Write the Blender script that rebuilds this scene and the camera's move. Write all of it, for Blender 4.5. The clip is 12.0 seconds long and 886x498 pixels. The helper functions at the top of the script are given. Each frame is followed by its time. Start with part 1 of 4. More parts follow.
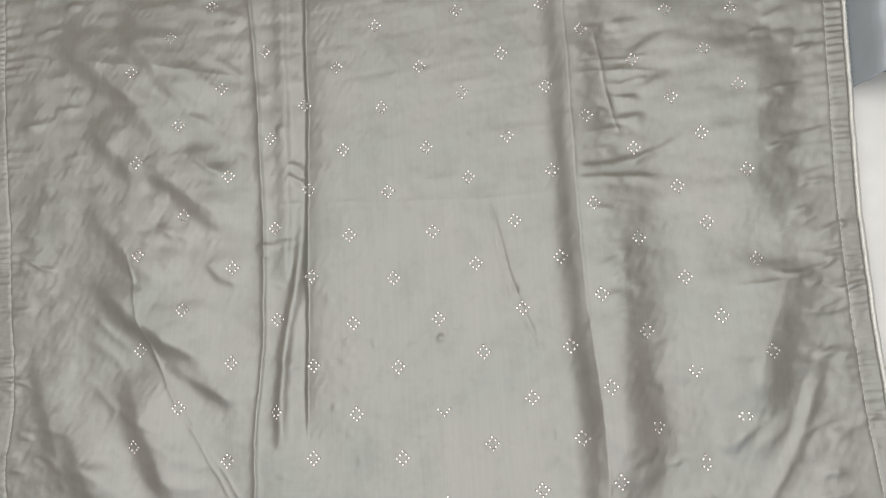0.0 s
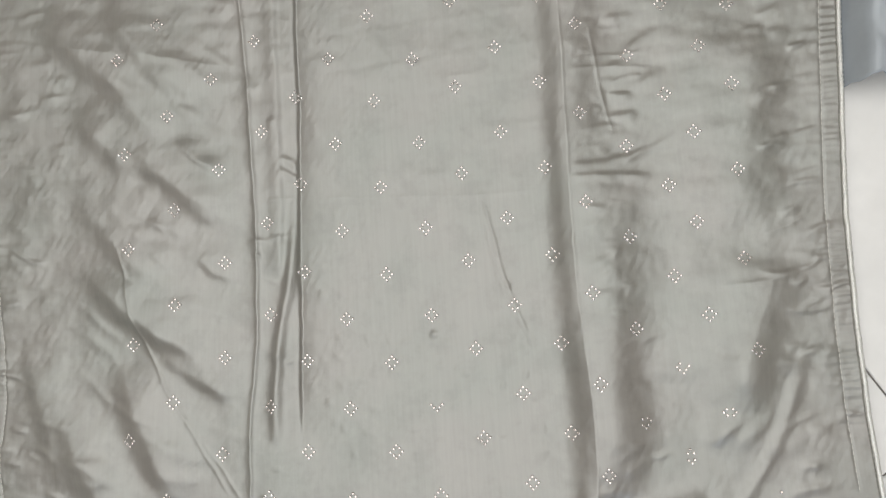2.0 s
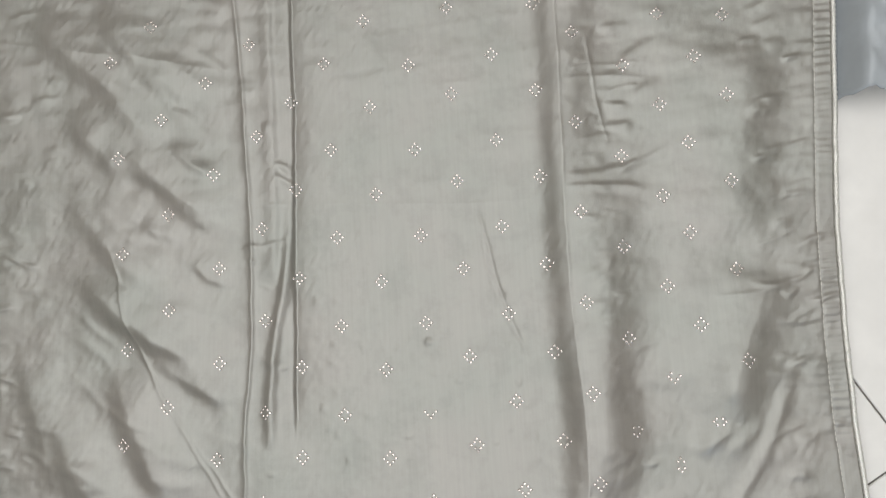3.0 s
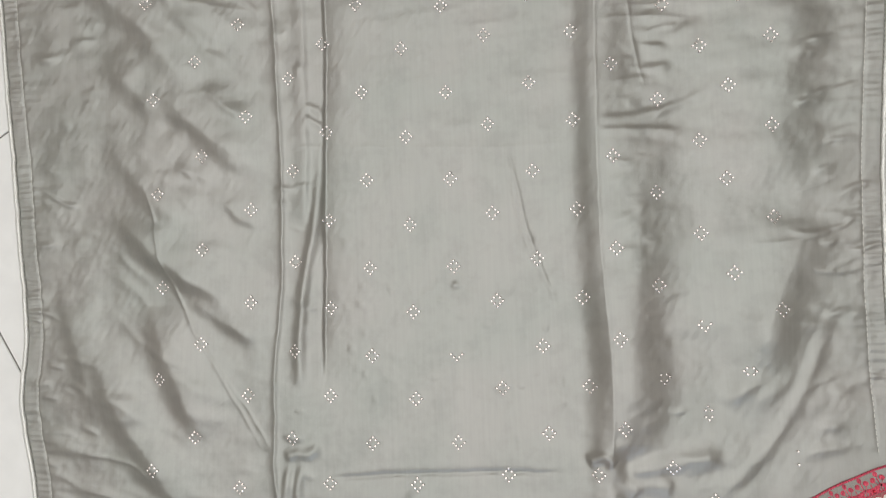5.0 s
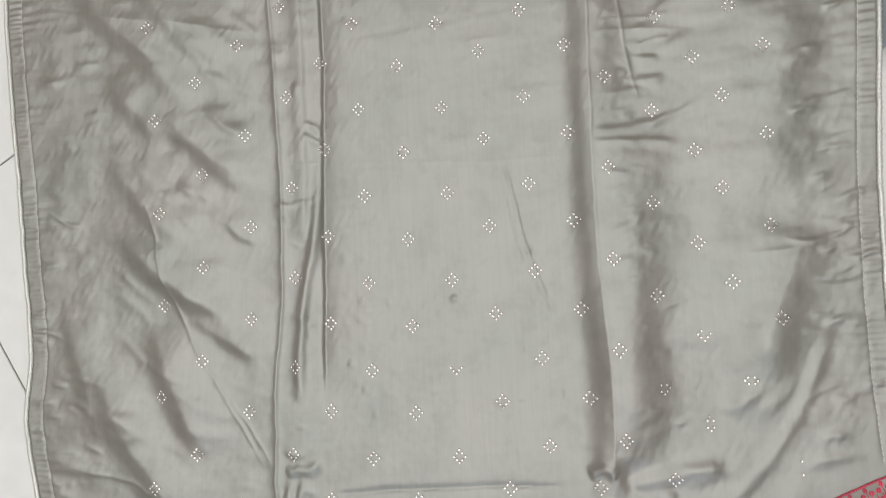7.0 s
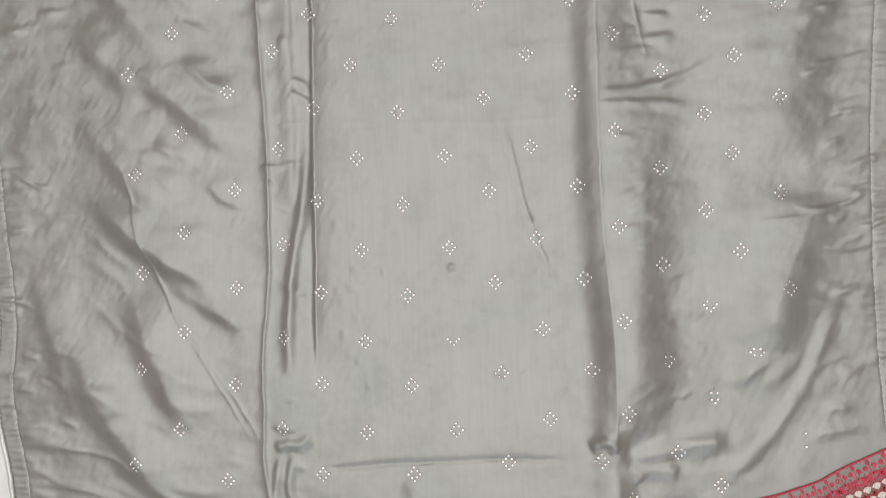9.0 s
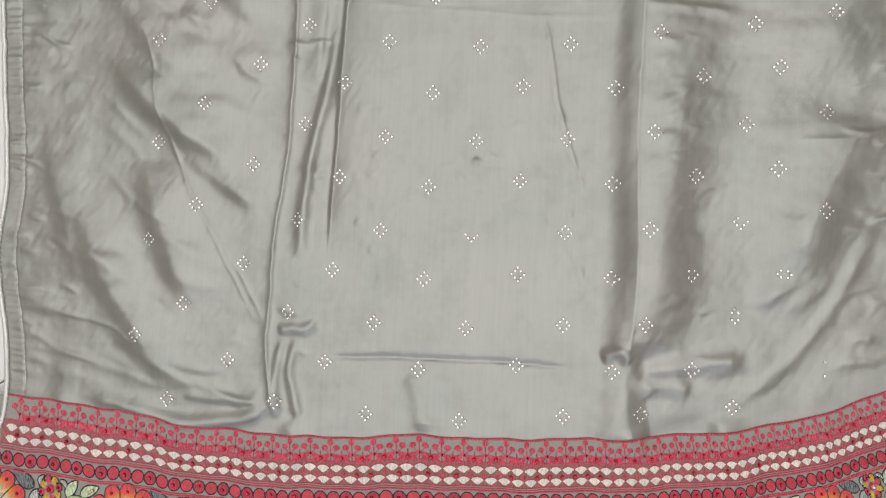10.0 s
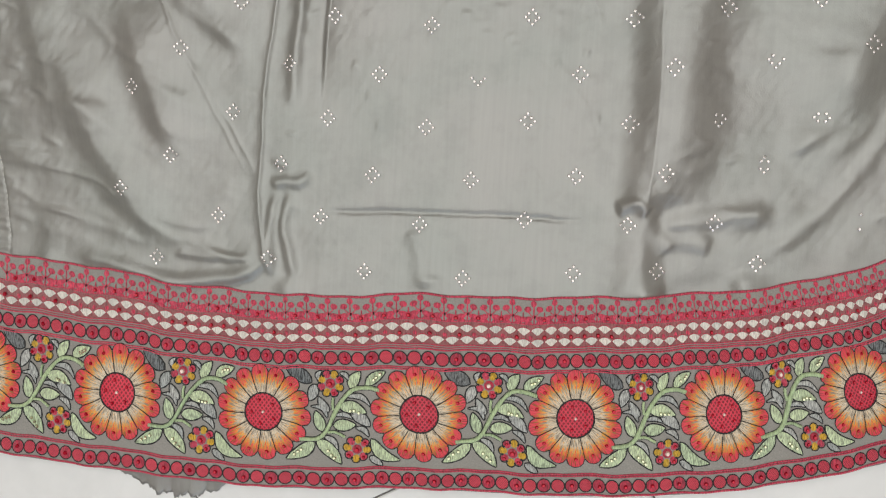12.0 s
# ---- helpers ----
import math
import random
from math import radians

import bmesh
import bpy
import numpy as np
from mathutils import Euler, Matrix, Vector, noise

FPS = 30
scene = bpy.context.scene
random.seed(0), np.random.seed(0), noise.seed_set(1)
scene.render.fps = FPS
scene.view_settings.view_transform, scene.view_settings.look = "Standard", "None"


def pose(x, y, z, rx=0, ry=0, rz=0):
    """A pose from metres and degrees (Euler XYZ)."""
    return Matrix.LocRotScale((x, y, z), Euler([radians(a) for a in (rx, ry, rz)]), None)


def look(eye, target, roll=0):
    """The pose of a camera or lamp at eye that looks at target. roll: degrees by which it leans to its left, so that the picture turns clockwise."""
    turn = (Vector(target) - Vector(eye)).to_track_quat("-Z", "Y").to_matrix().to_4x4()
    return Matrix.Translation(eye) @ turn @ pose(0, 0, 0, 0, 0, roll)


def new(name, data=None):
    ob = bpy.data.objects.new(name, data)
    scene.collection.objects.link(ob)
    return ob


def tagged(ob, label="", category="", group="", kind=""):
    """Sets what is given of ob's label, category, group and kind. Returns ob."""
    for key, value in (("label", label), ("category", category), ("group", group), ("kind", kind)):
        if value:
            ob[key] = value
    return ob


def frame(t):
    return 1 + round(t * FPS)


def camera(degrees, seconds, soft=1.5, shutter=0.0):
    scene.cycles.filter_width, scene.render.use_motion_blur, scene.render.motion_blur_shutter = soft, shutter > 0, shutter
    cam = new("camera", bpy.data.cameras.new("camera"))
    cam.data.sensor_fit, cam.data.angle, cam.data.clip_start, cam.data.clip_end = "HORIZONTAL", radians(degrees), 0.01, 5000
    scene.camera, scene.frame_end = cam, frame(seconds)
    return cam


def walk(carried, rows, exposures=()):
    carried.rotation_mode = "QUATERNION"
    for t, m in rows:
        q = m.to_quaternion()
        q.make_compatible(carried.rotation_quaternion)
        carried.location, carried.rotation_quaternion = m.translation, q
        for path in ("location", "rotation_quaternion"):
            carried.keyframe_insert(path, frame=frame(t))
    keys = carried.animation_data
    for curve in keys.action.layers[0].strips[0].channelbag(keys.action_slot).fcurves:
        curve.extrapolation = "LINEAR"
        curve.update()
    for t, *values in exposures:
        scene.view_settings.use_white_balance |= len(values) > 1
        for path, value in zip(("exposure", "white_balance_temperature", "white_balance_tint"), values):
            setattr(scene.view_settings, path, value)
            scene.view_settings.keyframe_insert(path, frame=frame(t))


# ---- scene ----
cam = camera(66.0, 12.0, soft=1.2)
PATH = [
    (0.0, 0.0972, 0.0245, 0.8080, 10.88, 6.90, -3.88),
    (0.5, 0.0618, 0.0282, 0.8187, 10.98, 4.06, -4.51),
    (1.0, 0.0593, 0.0381, 0.8185, 10.25, 3.89, -4.14),
    (1.5, 0.1017, 0.0554, 0.8107, 8.95, 6.80, -4.41),
    (2.0, 0.0891, 0.0675, 0.8205, 7.54, 5.43, -3.90),
    (2.5, 0.0797, 0.0517, 0.8198, 9.09, 4.67, -3.48),
    (3.0, 0.0864, 0.0919, 0.8267, 6.50, 4.62, -3.53),
    (3.5, 0.1027, 0.0494, 0.8146, 7.98, 6.75, -1.86),
    (3.7, 0.0954, 0.0582, 0.8182, 6.91, 6.29, -1.63),
    (5.3, 0.0958, 0.0644, 0.8210, 3.81, 8.05, -2.32),
    (5.5, 0.0984, 0.0471, 0.8287, 6.50, 8.25, -1.93),
    (6.0, 0.1100, 0.0624, 0.8235, 6.00, 8.53, -3.14),
    (6.5, 0.1043, 0.0564, 0.8175, 6.34, 7.84, -3.64),
    (7.0, 0.1106, 0.0578, 0.8213, 5.27, 8.65, -3.12),
    (8.8, 0.0679, 0.0577, 0.8028, 4.81, 5.71, -2.93),
    (9.0, 0.0760, 0.0652, 0.7877, 2.28, 6.21, -2.96),
    (9.5, 0.0693, 0.0161, 0.7622, 2.02, 5.40, 0.12),
    (10.0, 0.0543, -0.0357, 0.7622, 1.61, 6.40, 2.69),
    (10.5, 0.0583, -0.0794, 0.7407, -0.02, 7.02, 3.31),
    (11.0, 0.0558, -0.1076, 0.7204, -3.45, 6.84, 3.68),
    (11.5, 0.0553, -0.1169, 0.7133, -4.43, 7.14, 3.53),
    (12.0, 0.0651, -0.1226, 0.7107, -3.96, 7.69, 3.10),
]
walk(cam, [(t, pose(x, y, z, rx, ry, rz)) for t, x, y, z, rx, ry, rz in PATH],
     exposures=((0.0, 0.0), (9.5, 0.0), (10.5, 0.09), (11.1, 0.12), (11.6, -0.04), (12.0, -0.12)))

# ---- world and light ----
world = bpy.data.worlds.new("sky")
scene.world = world
world.use_nodes = True
wn = world.node_tree.nodes
sky = wn.new("ShaderNodeTexSky")
sky.sky_type = "NISHITA"
sky.sun_disc = False
sky.sun_elevation, sky.sun_rotation = radians(40), radians(90)
world.node_tree.links.new(sky.outputs[0], wn["Background"].inputs[0])
wn["Background"].inputs[1].default_value = 0.1


def area_light(name, eye, target, sx, sy, watts, colour):
    """A rectangular area lamp: the window's daylight and the added overhead light."""
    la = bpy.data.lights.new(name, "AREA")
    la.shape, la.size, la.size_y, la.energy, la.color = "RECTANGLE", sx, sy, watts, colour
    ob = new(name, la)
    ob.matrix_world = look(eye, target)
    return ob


# added lamp, nearly ceiling-wide, in place of unseen soft room lights
area_light("unseen_overhead_light", (-0.13, 0.25, 2.76), (-0.13, 0.25, 0), 4.45, 4.2, 95, (1.0, 0.99, 0.965))
area_light("window_daylight_south", (0.2, -2.32, 1.45), (0, 0, 0.5), 2.6, 1.9, 14, (0.95, 0.98, 1.0))


# ---- materials ----
def material(name):
    m = bpy.data.materials.new(name)
    m.use_nodes = True
    nt = m.node_tree
    return m, nt.nodes, nt.links, nt.nodes["Principled BSDF"]


def coords(n, l, scale=(1, 1, 1), source="Object"):
    tc, mp = n.new("ShaderNodeTexCoord"), n.new("ShaderNodeMapping")
    mp.inputs["Scale"].default_value = scale
    l.new(tc.outputs[source], mp.inputs["Vector"])
    return mp.outputs["Vector"]


def noise_of(n, l, vec, scale, detail=4.0, rough=0.55):
    t = n.new("ShaderNodeTexNoise")
    t.inputs["Scale"].default_value, t.inputs["Detail"].default_value, t.inputs["Roughness"].default_value = scale, detail, rough
    l.new(vec, t.inputs["Vector"])
    return t.outputs["Fac"]


def ramp(n, l, fac, stops):
    r = n.new("ShaderNodeValToRGB")
    e = r.color_ramp.elements
    while len(e) < len(stops):
        e.new(0.5)
    for k, (p, c) in enumerate(stops):
        e[k].position, e[k].color = p, (*c, 1)
    l.new(fac, r.inputs["Fac"])
    return r.outputs["Color"]


def mix(n, l, fac, a, b, blend="MIX"):
    x = n.new("ShaderNodeMix")
    x.data_type, x.blend_type = "RGBA", blend
    for sock, v in ((x.inputs[0], fac), (x.inputs[6], a), (x.inputs[7], b)):
        if isinstance(v, (int, float)):
            sock.default_value = v
        elif isinstance(v, tuple):
            sock.default_value = (*v, 1)
        else:
            l.new(v, sock)
    return x.outputs[2]


def bump(n, l, bsdf, height, strength, distance):
    b = n.new("ShaderNodeBump")
    b.inputs["Strength"].default_value, b.inputs["Distance"].default_value = strength, distance
    l.new(height, b.inputs["Height"])
    l.new(b.outputs["Normal"], bsdf.inputs["Normal"])


def satin_material():
    m, n, l, b = material("grey_green_satin")
    v = coords(n, l)
    streak = noise_of(n, l, coords(n, l, (90, 4, 4)), 3.0, 3.0)
    patch = noise_of(n, l, v, 7.0, 3.0)
    warm = ramp(n, l, patch, [(0.35, (0.328, 0.340, 0.322)), (0.65, (0.358, 0.354, 0.340))])
    col = mix(n, l, 0.12, warm, ramp(n, l, streak, [(0.3, (0.26, 0.262, 0.245)), (0.7, (0.43, 0.425, 0.40))]))
    blot = noise_of(n, l, v, 32.0, 4.0, 0.6)
    col = mix(n, l, 1.0, col, ramp(n, l, blot, [(0.36, (0.93, 0.93, 0.93)), (0.52, (1, 1, 1))]), "MULTIPLY")
    for cx, cy, r, k in ((0.007, 0.064, 0.011, 0.90), (0.0, -0.124, 0.009, 0.86), (-0.022, 0.335, 0.012, 0.92), (0.034, 0.350, 0.011, 0.92)):
        mp = n.new("ShaderNodeMapping")
        mp.inputs["Location"].default_value = (-cx, -cy, 0)
        l.new(v, mp.inputs["Vector"])
        ln = n.new("ShaderNodeVectorMath")
        ln.operation = "LENGTH"
        l.new(mp.outputs["Vector"], ln.inputs[0])
        wob = n.new("ShaderNodeMath")
        wob.operation = "MULTIPLY_ADD"
        l.new(noise_of(n, l, v, 120.0, 2.0), wob.inputs[0])
        wob.inputs[1].default_value = 0.012
        l.new(ln.outputs["Value"], wob.inputs[2])
        spot = ramp(n, l, wob.outputs[0], [(r + 0.004, (k, k, k * 0.99)), (r + 0.008, (1, 1, 1))])
        col = mix(n, l, 1.0, col, spot, "MULTIPLY")
    # two thread systems: a matt warm one and a glossy cool one that lies over it
    gloss = n.new("ShaderNodeBsdfPrincipled")
    l.new(mix(n, l, 1.0, col, (1.06, 0.985, 0.925), "MULTIPLY"), b.inputs["Base Color"])
    l.new(mix(n, l, 1.0, col, (0.965, 1.0, 1.02), "MULTIPLY"), gloss.inputs["Base Color"])
    b.inputs["Roughness"].default_value, b.inputs["Specular IOR Level"].default_value = 0.6, 0.3
    gloss.inputs["Metallic"].default_value, gloss.inputs["Roughness"].default_value = 1.0, 0.37
    gloss.inputs["Anisotropic"].default_value = 0.3
    fine = noise_of(n, l, coords(n, l, (1, 1, 1)), 48.0, 5.0, 0.65)
    weave = noise_of(n, l, coords(n, l, (1800, 500, 500)), 1.0, 1.0)
    both = mix(n, l, 0.25, fine, weave)
    bump(n, l, b, both, 0.3, 0.0022)
    bump(n, l, gloss, both, 0.3, 0.0022)
    lay = n.new("ShaderNodeMixShader")
    lay.inputs[0].default_value = 0.56
    l.new(b.outputs[0], lay.inputs[1])
    l.new(gloss.outputs[0], lay.inputs[2])
    l.new(lay.outputs[0], n["Material Output"].inputs["Surface"])
    return m


def plain_material(name, colour, rough=0.5, metal=0.0, grain=0.0, scale=300.0, spread=0.25, stretch=(1, 1, 1)):
    """A thread, stone or paint colour with a two-scale variation and a fine relief."""
    m, n, l, b = material(name)
    f = noise_of(n, l, coords(n, l, stretch), scale, 3.0)
    lo, hi = [tuple(c * k for c in colour) for k in (1 - spread, 1 + spread)]
    c1 = ramp(n, l, f, [(0.3, lo), (0.7, hi)])
    c2 = mix(n, l, noise_of(n, l, coords(n, l), 25.0), c1, tuple(c * 0.85 for c in colour))
    l.new(c2, b.inputs["Base Color"])
    b.inputs["Roughness"].default_value, b.inputs["Metallic"].default_value = rough, metal
    if grain:
        bump(n, l, b, f, grain, 0.001)
    return m


SATIN = satin_material()
SILVER = plain_material("silver_cord", (0.82, 0.82, 0.78), 0.3, 0.7, 0.8, 900.0)
SEQUIN = plain_material("silver_sequin", (0.90, 0.85, 0.82), 0.24, 0.9)


def thread_material(name, colour, dark=0.55, ribs=90.0, rough=0.42, across=0.0):
    """Satin stitch: fine parallel threads that run along the piece's own length."""
    m, n, l, b = material(name)
    v = coords(n, l, (1, 1, 1), "Object")
    mp = n.new("ShaderNodeMapping")
    mp.inputs["Rotation"].default_value = (0, 0, radians(35 + across))
    mp.inputs["Scale"].default_value = (1150, 170, 200)
    l.new(v, mp.inputs["Vector"])
    f = noise_of(n, l, mp.outputs["Vector"], 1.0, 2.0)
    c = ramp(n, l, f, [(0.36, tuple(x * dark for x in colour)), (0.60, tuple(min(1.0, x * 1.12) for x in colour))])
    info = n.new("ShaderNodeObjectInfo")
    c = mix(n, l, info.outputs["Random"], c, mix(n, l, 1.0, c, (0.82, 0.86, 0.88), "MULTIPLY"))
    c = mix(n, l, noise_of(n, l, v, 180.0), c, mix(n, l, 1.0, c, (0.8, 0.8, 0.8), "MULTIPLY"))
    l.new(c, b.inputs["Base Color"])
    b.inputs["Roughness"].default_value = rough
    b.inputs["Sheen Weight"].default_value = 0.25
    bump(n, l, b, f, 1.0, 0.0012)
    return m


def petal_material():
    """Long-and-short stitch: cream at the foot, orange between, red at the rim, with ragged changes."""
    m, n, l, b = material("shaded_petal_thread")
    uvn = n.new("ShaderNodeUVMap")
    mp = n.new("ShaderNodeMapping")
    mp.inputs["Scale"].default_value = (190, 3.2, 1)
    l.new(uvn.outputs["UV"], mp.inputs["Vector"])
    f = noise_of(n, l, mp.outputs["Vector"], 1.0, 2.0)
    sep = n.new("ShaderNodeSeparateXYZ")
    l.new(uvn.outputs["UV"], sep.inputs["Vector"])
    ma = n.new("ShaderNodeMath")
    ma.operation = "MULTIPLY_ADD"
    l.new(f, ma.inputs[0])
    ma.inputs[1].default_value = 1.7
    l.new(sep.outputs["Y"], ma.inputs[2])
    sh = n.new("ShaderNodeMath")
    sh.operation = "SUBTRACT"
    l.new(ma.outputs[0], sh.inputs[0])
    sh.inputs[1].default_value = 0.85
    c = ramp(n, l, sh.outputs[0], [(0.33, (0.80, 0.67, 0.50)), (0.42, (0.74, 0.46, 0.20)), (0.50, (0.92, 0.43, 0.05)), (0.64, (0.86, 0.22, 0.03)), (0.71, (0.78, 0.06, 0.075)), (1.0, (0.74, 0.05, 0.075))])
    c = mix(n, l, 1.0, c, ramp(n, l, f, [(0.38, (0.36, 0.33, 0.30)), (0.54, (1, 1, 1))]), "MULTIPLY")
    l.new(c, b.inputs["Base Color"])
    b.inputs["Roughness"].default_value = 0.45
    b.inputs["Sheen Weight"].default_value = 0.2
    bump(n, l, b, f, 1.0, 0.0012)
    return m


def net_material(name, light, dark, cells):
    """Crossed threads with small gaps, over a round patch."""
    m, n, l, b = material(name)
    uvn = n.new("ShaderNodeUVMap")
    ch = []
    for rot in (38, -38):
        mp = n.new("ShaderNodeMapping")
        mp.inputs["Rotation"].default_value = (0, 0, radians(rot))
        l.new(uvn.outputs["UV"], mp.inputs["Vector"])
        wv = n.new("ShaderNodeTexWave")
        wv.inputs["Scale"].default_value, wv.inputs["Distortion"].default_value, wv.inputs["Detail Scale"].default_value = cells, 1.2, 3.0
        l.new(mp.outputs["Vector"], wv.inputs["Vector"])
        ch.append(wv.outputs["Fac"])
    mx = n.new("ShaderNodeMath")
    mx.operation = "MAXIMUM"
    l.new(ch[0], mx.inputs[0])
    l.new(ch[1], mx.inputs[1])
    c = ramp(n, l, mx.outputs[0], [(0.45, dark), (0.8, light)])
    info = n.new("ShaderNodeObjectInfo")
    c = mix(n, l, info.outputs["Random"], c, mix(n, l, 1.0, c, (0.82, 0.8, 0.85), "MULTIPLY"))
    l.new(c, b.inputs["Base Color"])
    b.inputs["Roughness"].default_value = 0.5
    bump(n, l, b, mx.outputs[0], 0.7, 0.0008)
    return m


THREAD = plain_material("pale_thread", (0.62, 0.61, 0.56), 0.5)
CORAL = thread_material("coral_red_thread", (0.82, 0.062, 0.125), 0.45)
CRIMSON = thread_material("crimson_thread", (0.66, 0.034, 0.080), 0.42)
YELLOW = thread_material("yellow_thread", (0.84, 0.48, 0.03))
STEM = thread_material("light_green_thread", (0.56, 0.70, 0.38), 0.7)
GREENLEAF = thread_material("pale_green_leaf_thread", (0.72, 0.83, 0.52), 0.42)
GREYLEAF = thread_material("grey_leaf_thread", (0.60, 0.60, 0.56), 0.36)
BLACKLEAF = thread_material("black_and_grey_leaf_thread", (0.24, 0.25, 0.25), 0.05)
BLACK = plain_material("black_thread", (0.012, 0.012, 0.012), 0.6, 0.0, 0.3, 900.0)
CREAM = thread_material("cream_metallic_thread", (0.92, 0.83, 0.74), 0.75)
NET = thread_material("dull_pink_net", (0.42, 0.13, 0.13), 0.6)
CORAL_NET = net_material("coral_netting", (0.80, 0.085, 0.12), (0.34, 0.02, 0.04), 2.6)
NETTED = net_material("red_netted_centre", (0.74, 0.045, 0.08), (0.26, 0.015, 0.025), 3.4)
RUBY = plain_material("red_stone", (0.50, 0.012, 0.035), 0.08, 0.35)
PEARL = plain_material("pale_stone", (0.80, 0.62, 0.55), 0.12, 0.3)
SEQUIN_GREEN = plain_material("pale_gold_sequin", (0.70, 0.72, 0.50), 0.15, 0.8)
PETAL = petal_material()
PLASTIC = plain_material("blue_grey_plastic", (0.40, 0.435, 0.465), 0.22, 0.0, 0.5, 30.0, 0.10)
# near-black colour for the shadow painted in under the plastic sheet
SHADE = plain_material("painted_shadow_dark", (0.035, 0.037, 0.04), 0.7)
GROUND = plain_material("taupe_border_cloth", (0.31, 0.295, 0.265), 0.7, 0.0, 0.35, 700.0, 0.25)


# ---- the cloth's form ----
def bend(knots, t):
    """A smooth curve through evenly spaced knots, t from 0 to len(knots) - 1 (and past both ends)."""
    k = np.asarray(knots, float)
    k = np.concatenate([[2 * k[0] - k[1]], k, [2 * k[-1] - k[-2]]])
    t = np.asarray(t, float)
    i = np.clip(np.floor(t).astype(int), 0, len(k) - 4)
    u = t - i
    a, b, c, d = k[i], k[i + 1], k[i + 2], k[i + 3]
    return 0.5 * (2 * b + (c - a) * u + (2 * a - 5 * b + 4 * c - d) * u ** 2 + (3 * b - a - 3 * c + d) * u ** 3)


TOP = 0.86
# selvages: x every 0.1 m of y from -0.45 up
LEFT_X = (-0.665, -0.612, -0.546, -0.545, -0.562, -0.556, -0.566, -0.574, -0.585, -0.594, -0.60, -0.605, -0.61)
RIGHT_X = (0.505, 0.498, 0.488, 0.478, 0.475, 0.476, 0.481, 0.489, 0.500, 0.511, 0.519, 0.524, 0.529)
# the border's centre line, flower by flower, from the left selvage
FLOWER_X = (-0.556, -0.3846, -0.2131, -0.0419, 0.1199, 0.2636, 0.3871, 0.489)
FLOWER_Y = (-0.352, -0.3605, -0.3653, -0.3521, -0.3415, -0.3221, -0.2876, -0.243)


def left_x(y):
    return bend(LEFT_X, (np.asarray(y) + 0.45) / 0.1)


def right_x(y):
    return bend(RIGHT_X, (np.asarray(y) + 0.45) / 0.1)


_s = np.linspace(-0.5, 7.5, 400)
_cx, _cy = bend(FLOWER_X, _s), bend(FLOWER_Y, _s)

_lean = np.hypot(np.gradient(_cx), np.gradient(_cy)) / np.gradient(_cx)
# how wide the border is, flower by flower
W_SCALE = (1.13, 1.10, 1.04, 1.00, 1.00, 0.97, 0.92, 0.90)


def centre_y(x):
    return np.interp(x, _cx, _cy)


def hem_y(x):
    return centre_y(x) - 0.0815 * np.interp(x, _cx, bend(W_SCALE, _s)) * np.interp(x, _cx, _lean)


def track(X, Y, pts):
    """Signed distance from a smooth line through pts (positive on the right of its way) and the place along it, 0 to 1."""
    pts = np.asarray(pts, float)
    tt = np.linspace(0, len(pts) - 1, 5 * (len(pts) - 1) + 1)
    px, py = bend(pts[:, 0], tt), bend(pts[:, 1], tt)
    best, side, along = np.full(X.shape, 1e9), np.zeros(X.shape), np.zeros(X.shape)
    m = len(tt) - 1
    for k in range(m):
        dx, dy = px[k + 1] - px[k], py[k + 1] - py[k]
        q = dx * dx + dy * dy + 1e-12
        u = np.clip(((X - px[k]) * dx + (Y - py[k]) * dy) / q, 0, 1)
        ex, ey = X - px[k] - u * dx, Y - py[k] - u * dy
        d2 = ex * ex + ey * ey
        near = d2 < best
        best = np.where(near, d2, best)
        side = np.where(near, np.sign(ex * dy - ey * dx), side)
        along = np.where(near, (k + u) / m, along)
    return np.sqrt(best) * np.where(side == 0, 1, side), along


FOLDS = []


def fold(h, wl, wr, *pts, sharp=False, fade=0.18):
    """A ridge (h > 0) or a groove of the cloth along pts; wl and wr: its widths on the left and on the right of its way."""
    FOLDS.append((h, wl, wr, pts, sharp, fade))


def smooth(a, b, x):
    u = np.clip((x - a) / (b - a), 0, 1)
    return u * u * (3 - 2 * u)


# the pleat's standing ridge, and its run towards the border
fold(0.014, 0.04, 0.021, (0.190, 0.900), (0.186, 0.600), (0.181, 0.440), (0.176, 0.300), (0.172, 0.147), (0.174, 0.062), (0.176, -0.015), (0.174, -0.130), fade=0.03)
fold(0.0014, 0.003, 0.004, (0.190, 0.900), (0.186, 0.600), (0.181, 0.440), (0.176, 0.300), (0.172, 0.147), (0.174, 0.062), (0.176, -0.015), (0.174, -0.130), sharp=True, fade=0.03)
fold(0.009, 0.016, 0.022, (0.173, -0.100), (0.169, -0.153), (0.174, -0.250), fade=0.25)
# the other pleat: a groove under its edge, a soft ridge and a pressed crease
fold(-0.0055, 0.024, 0.0025, (-0.149, 0.900), (-0.149, 0.600), (-0.150, 0.480), (-0.151, 0.340), (-0.155, 0.246), (-0.156, 0.162), (-0.158, 0.087), (-0.163, -0.050), sharp=True, fade=0.08)
fold(0.0055, 0.007, 0.007, (-0.160, 0.260), (-0.167, 0.162), (-0.184, 0.087), (-0.192, -0.008), (-0.194, -0.048), fade=0.3)
fold(0.003, 0.005, 0.012, (-0.178, 0.900), (-0.180, 0.500), (-0.178, 0.300), (-0.182, 0.150), fade=0.1)
fold(0.0035, 0.004, 0.007, (-0.235, 0.900), (-0.228, 0.600), (-0.221, 0.499), (-0.212, 0.347), (-0.209, 0.201), (-0.212, 0.089), (-0.221, -0.006), (-0.226, -0.126), (-0.214, -0.220), sharp=True, fade=0.04)
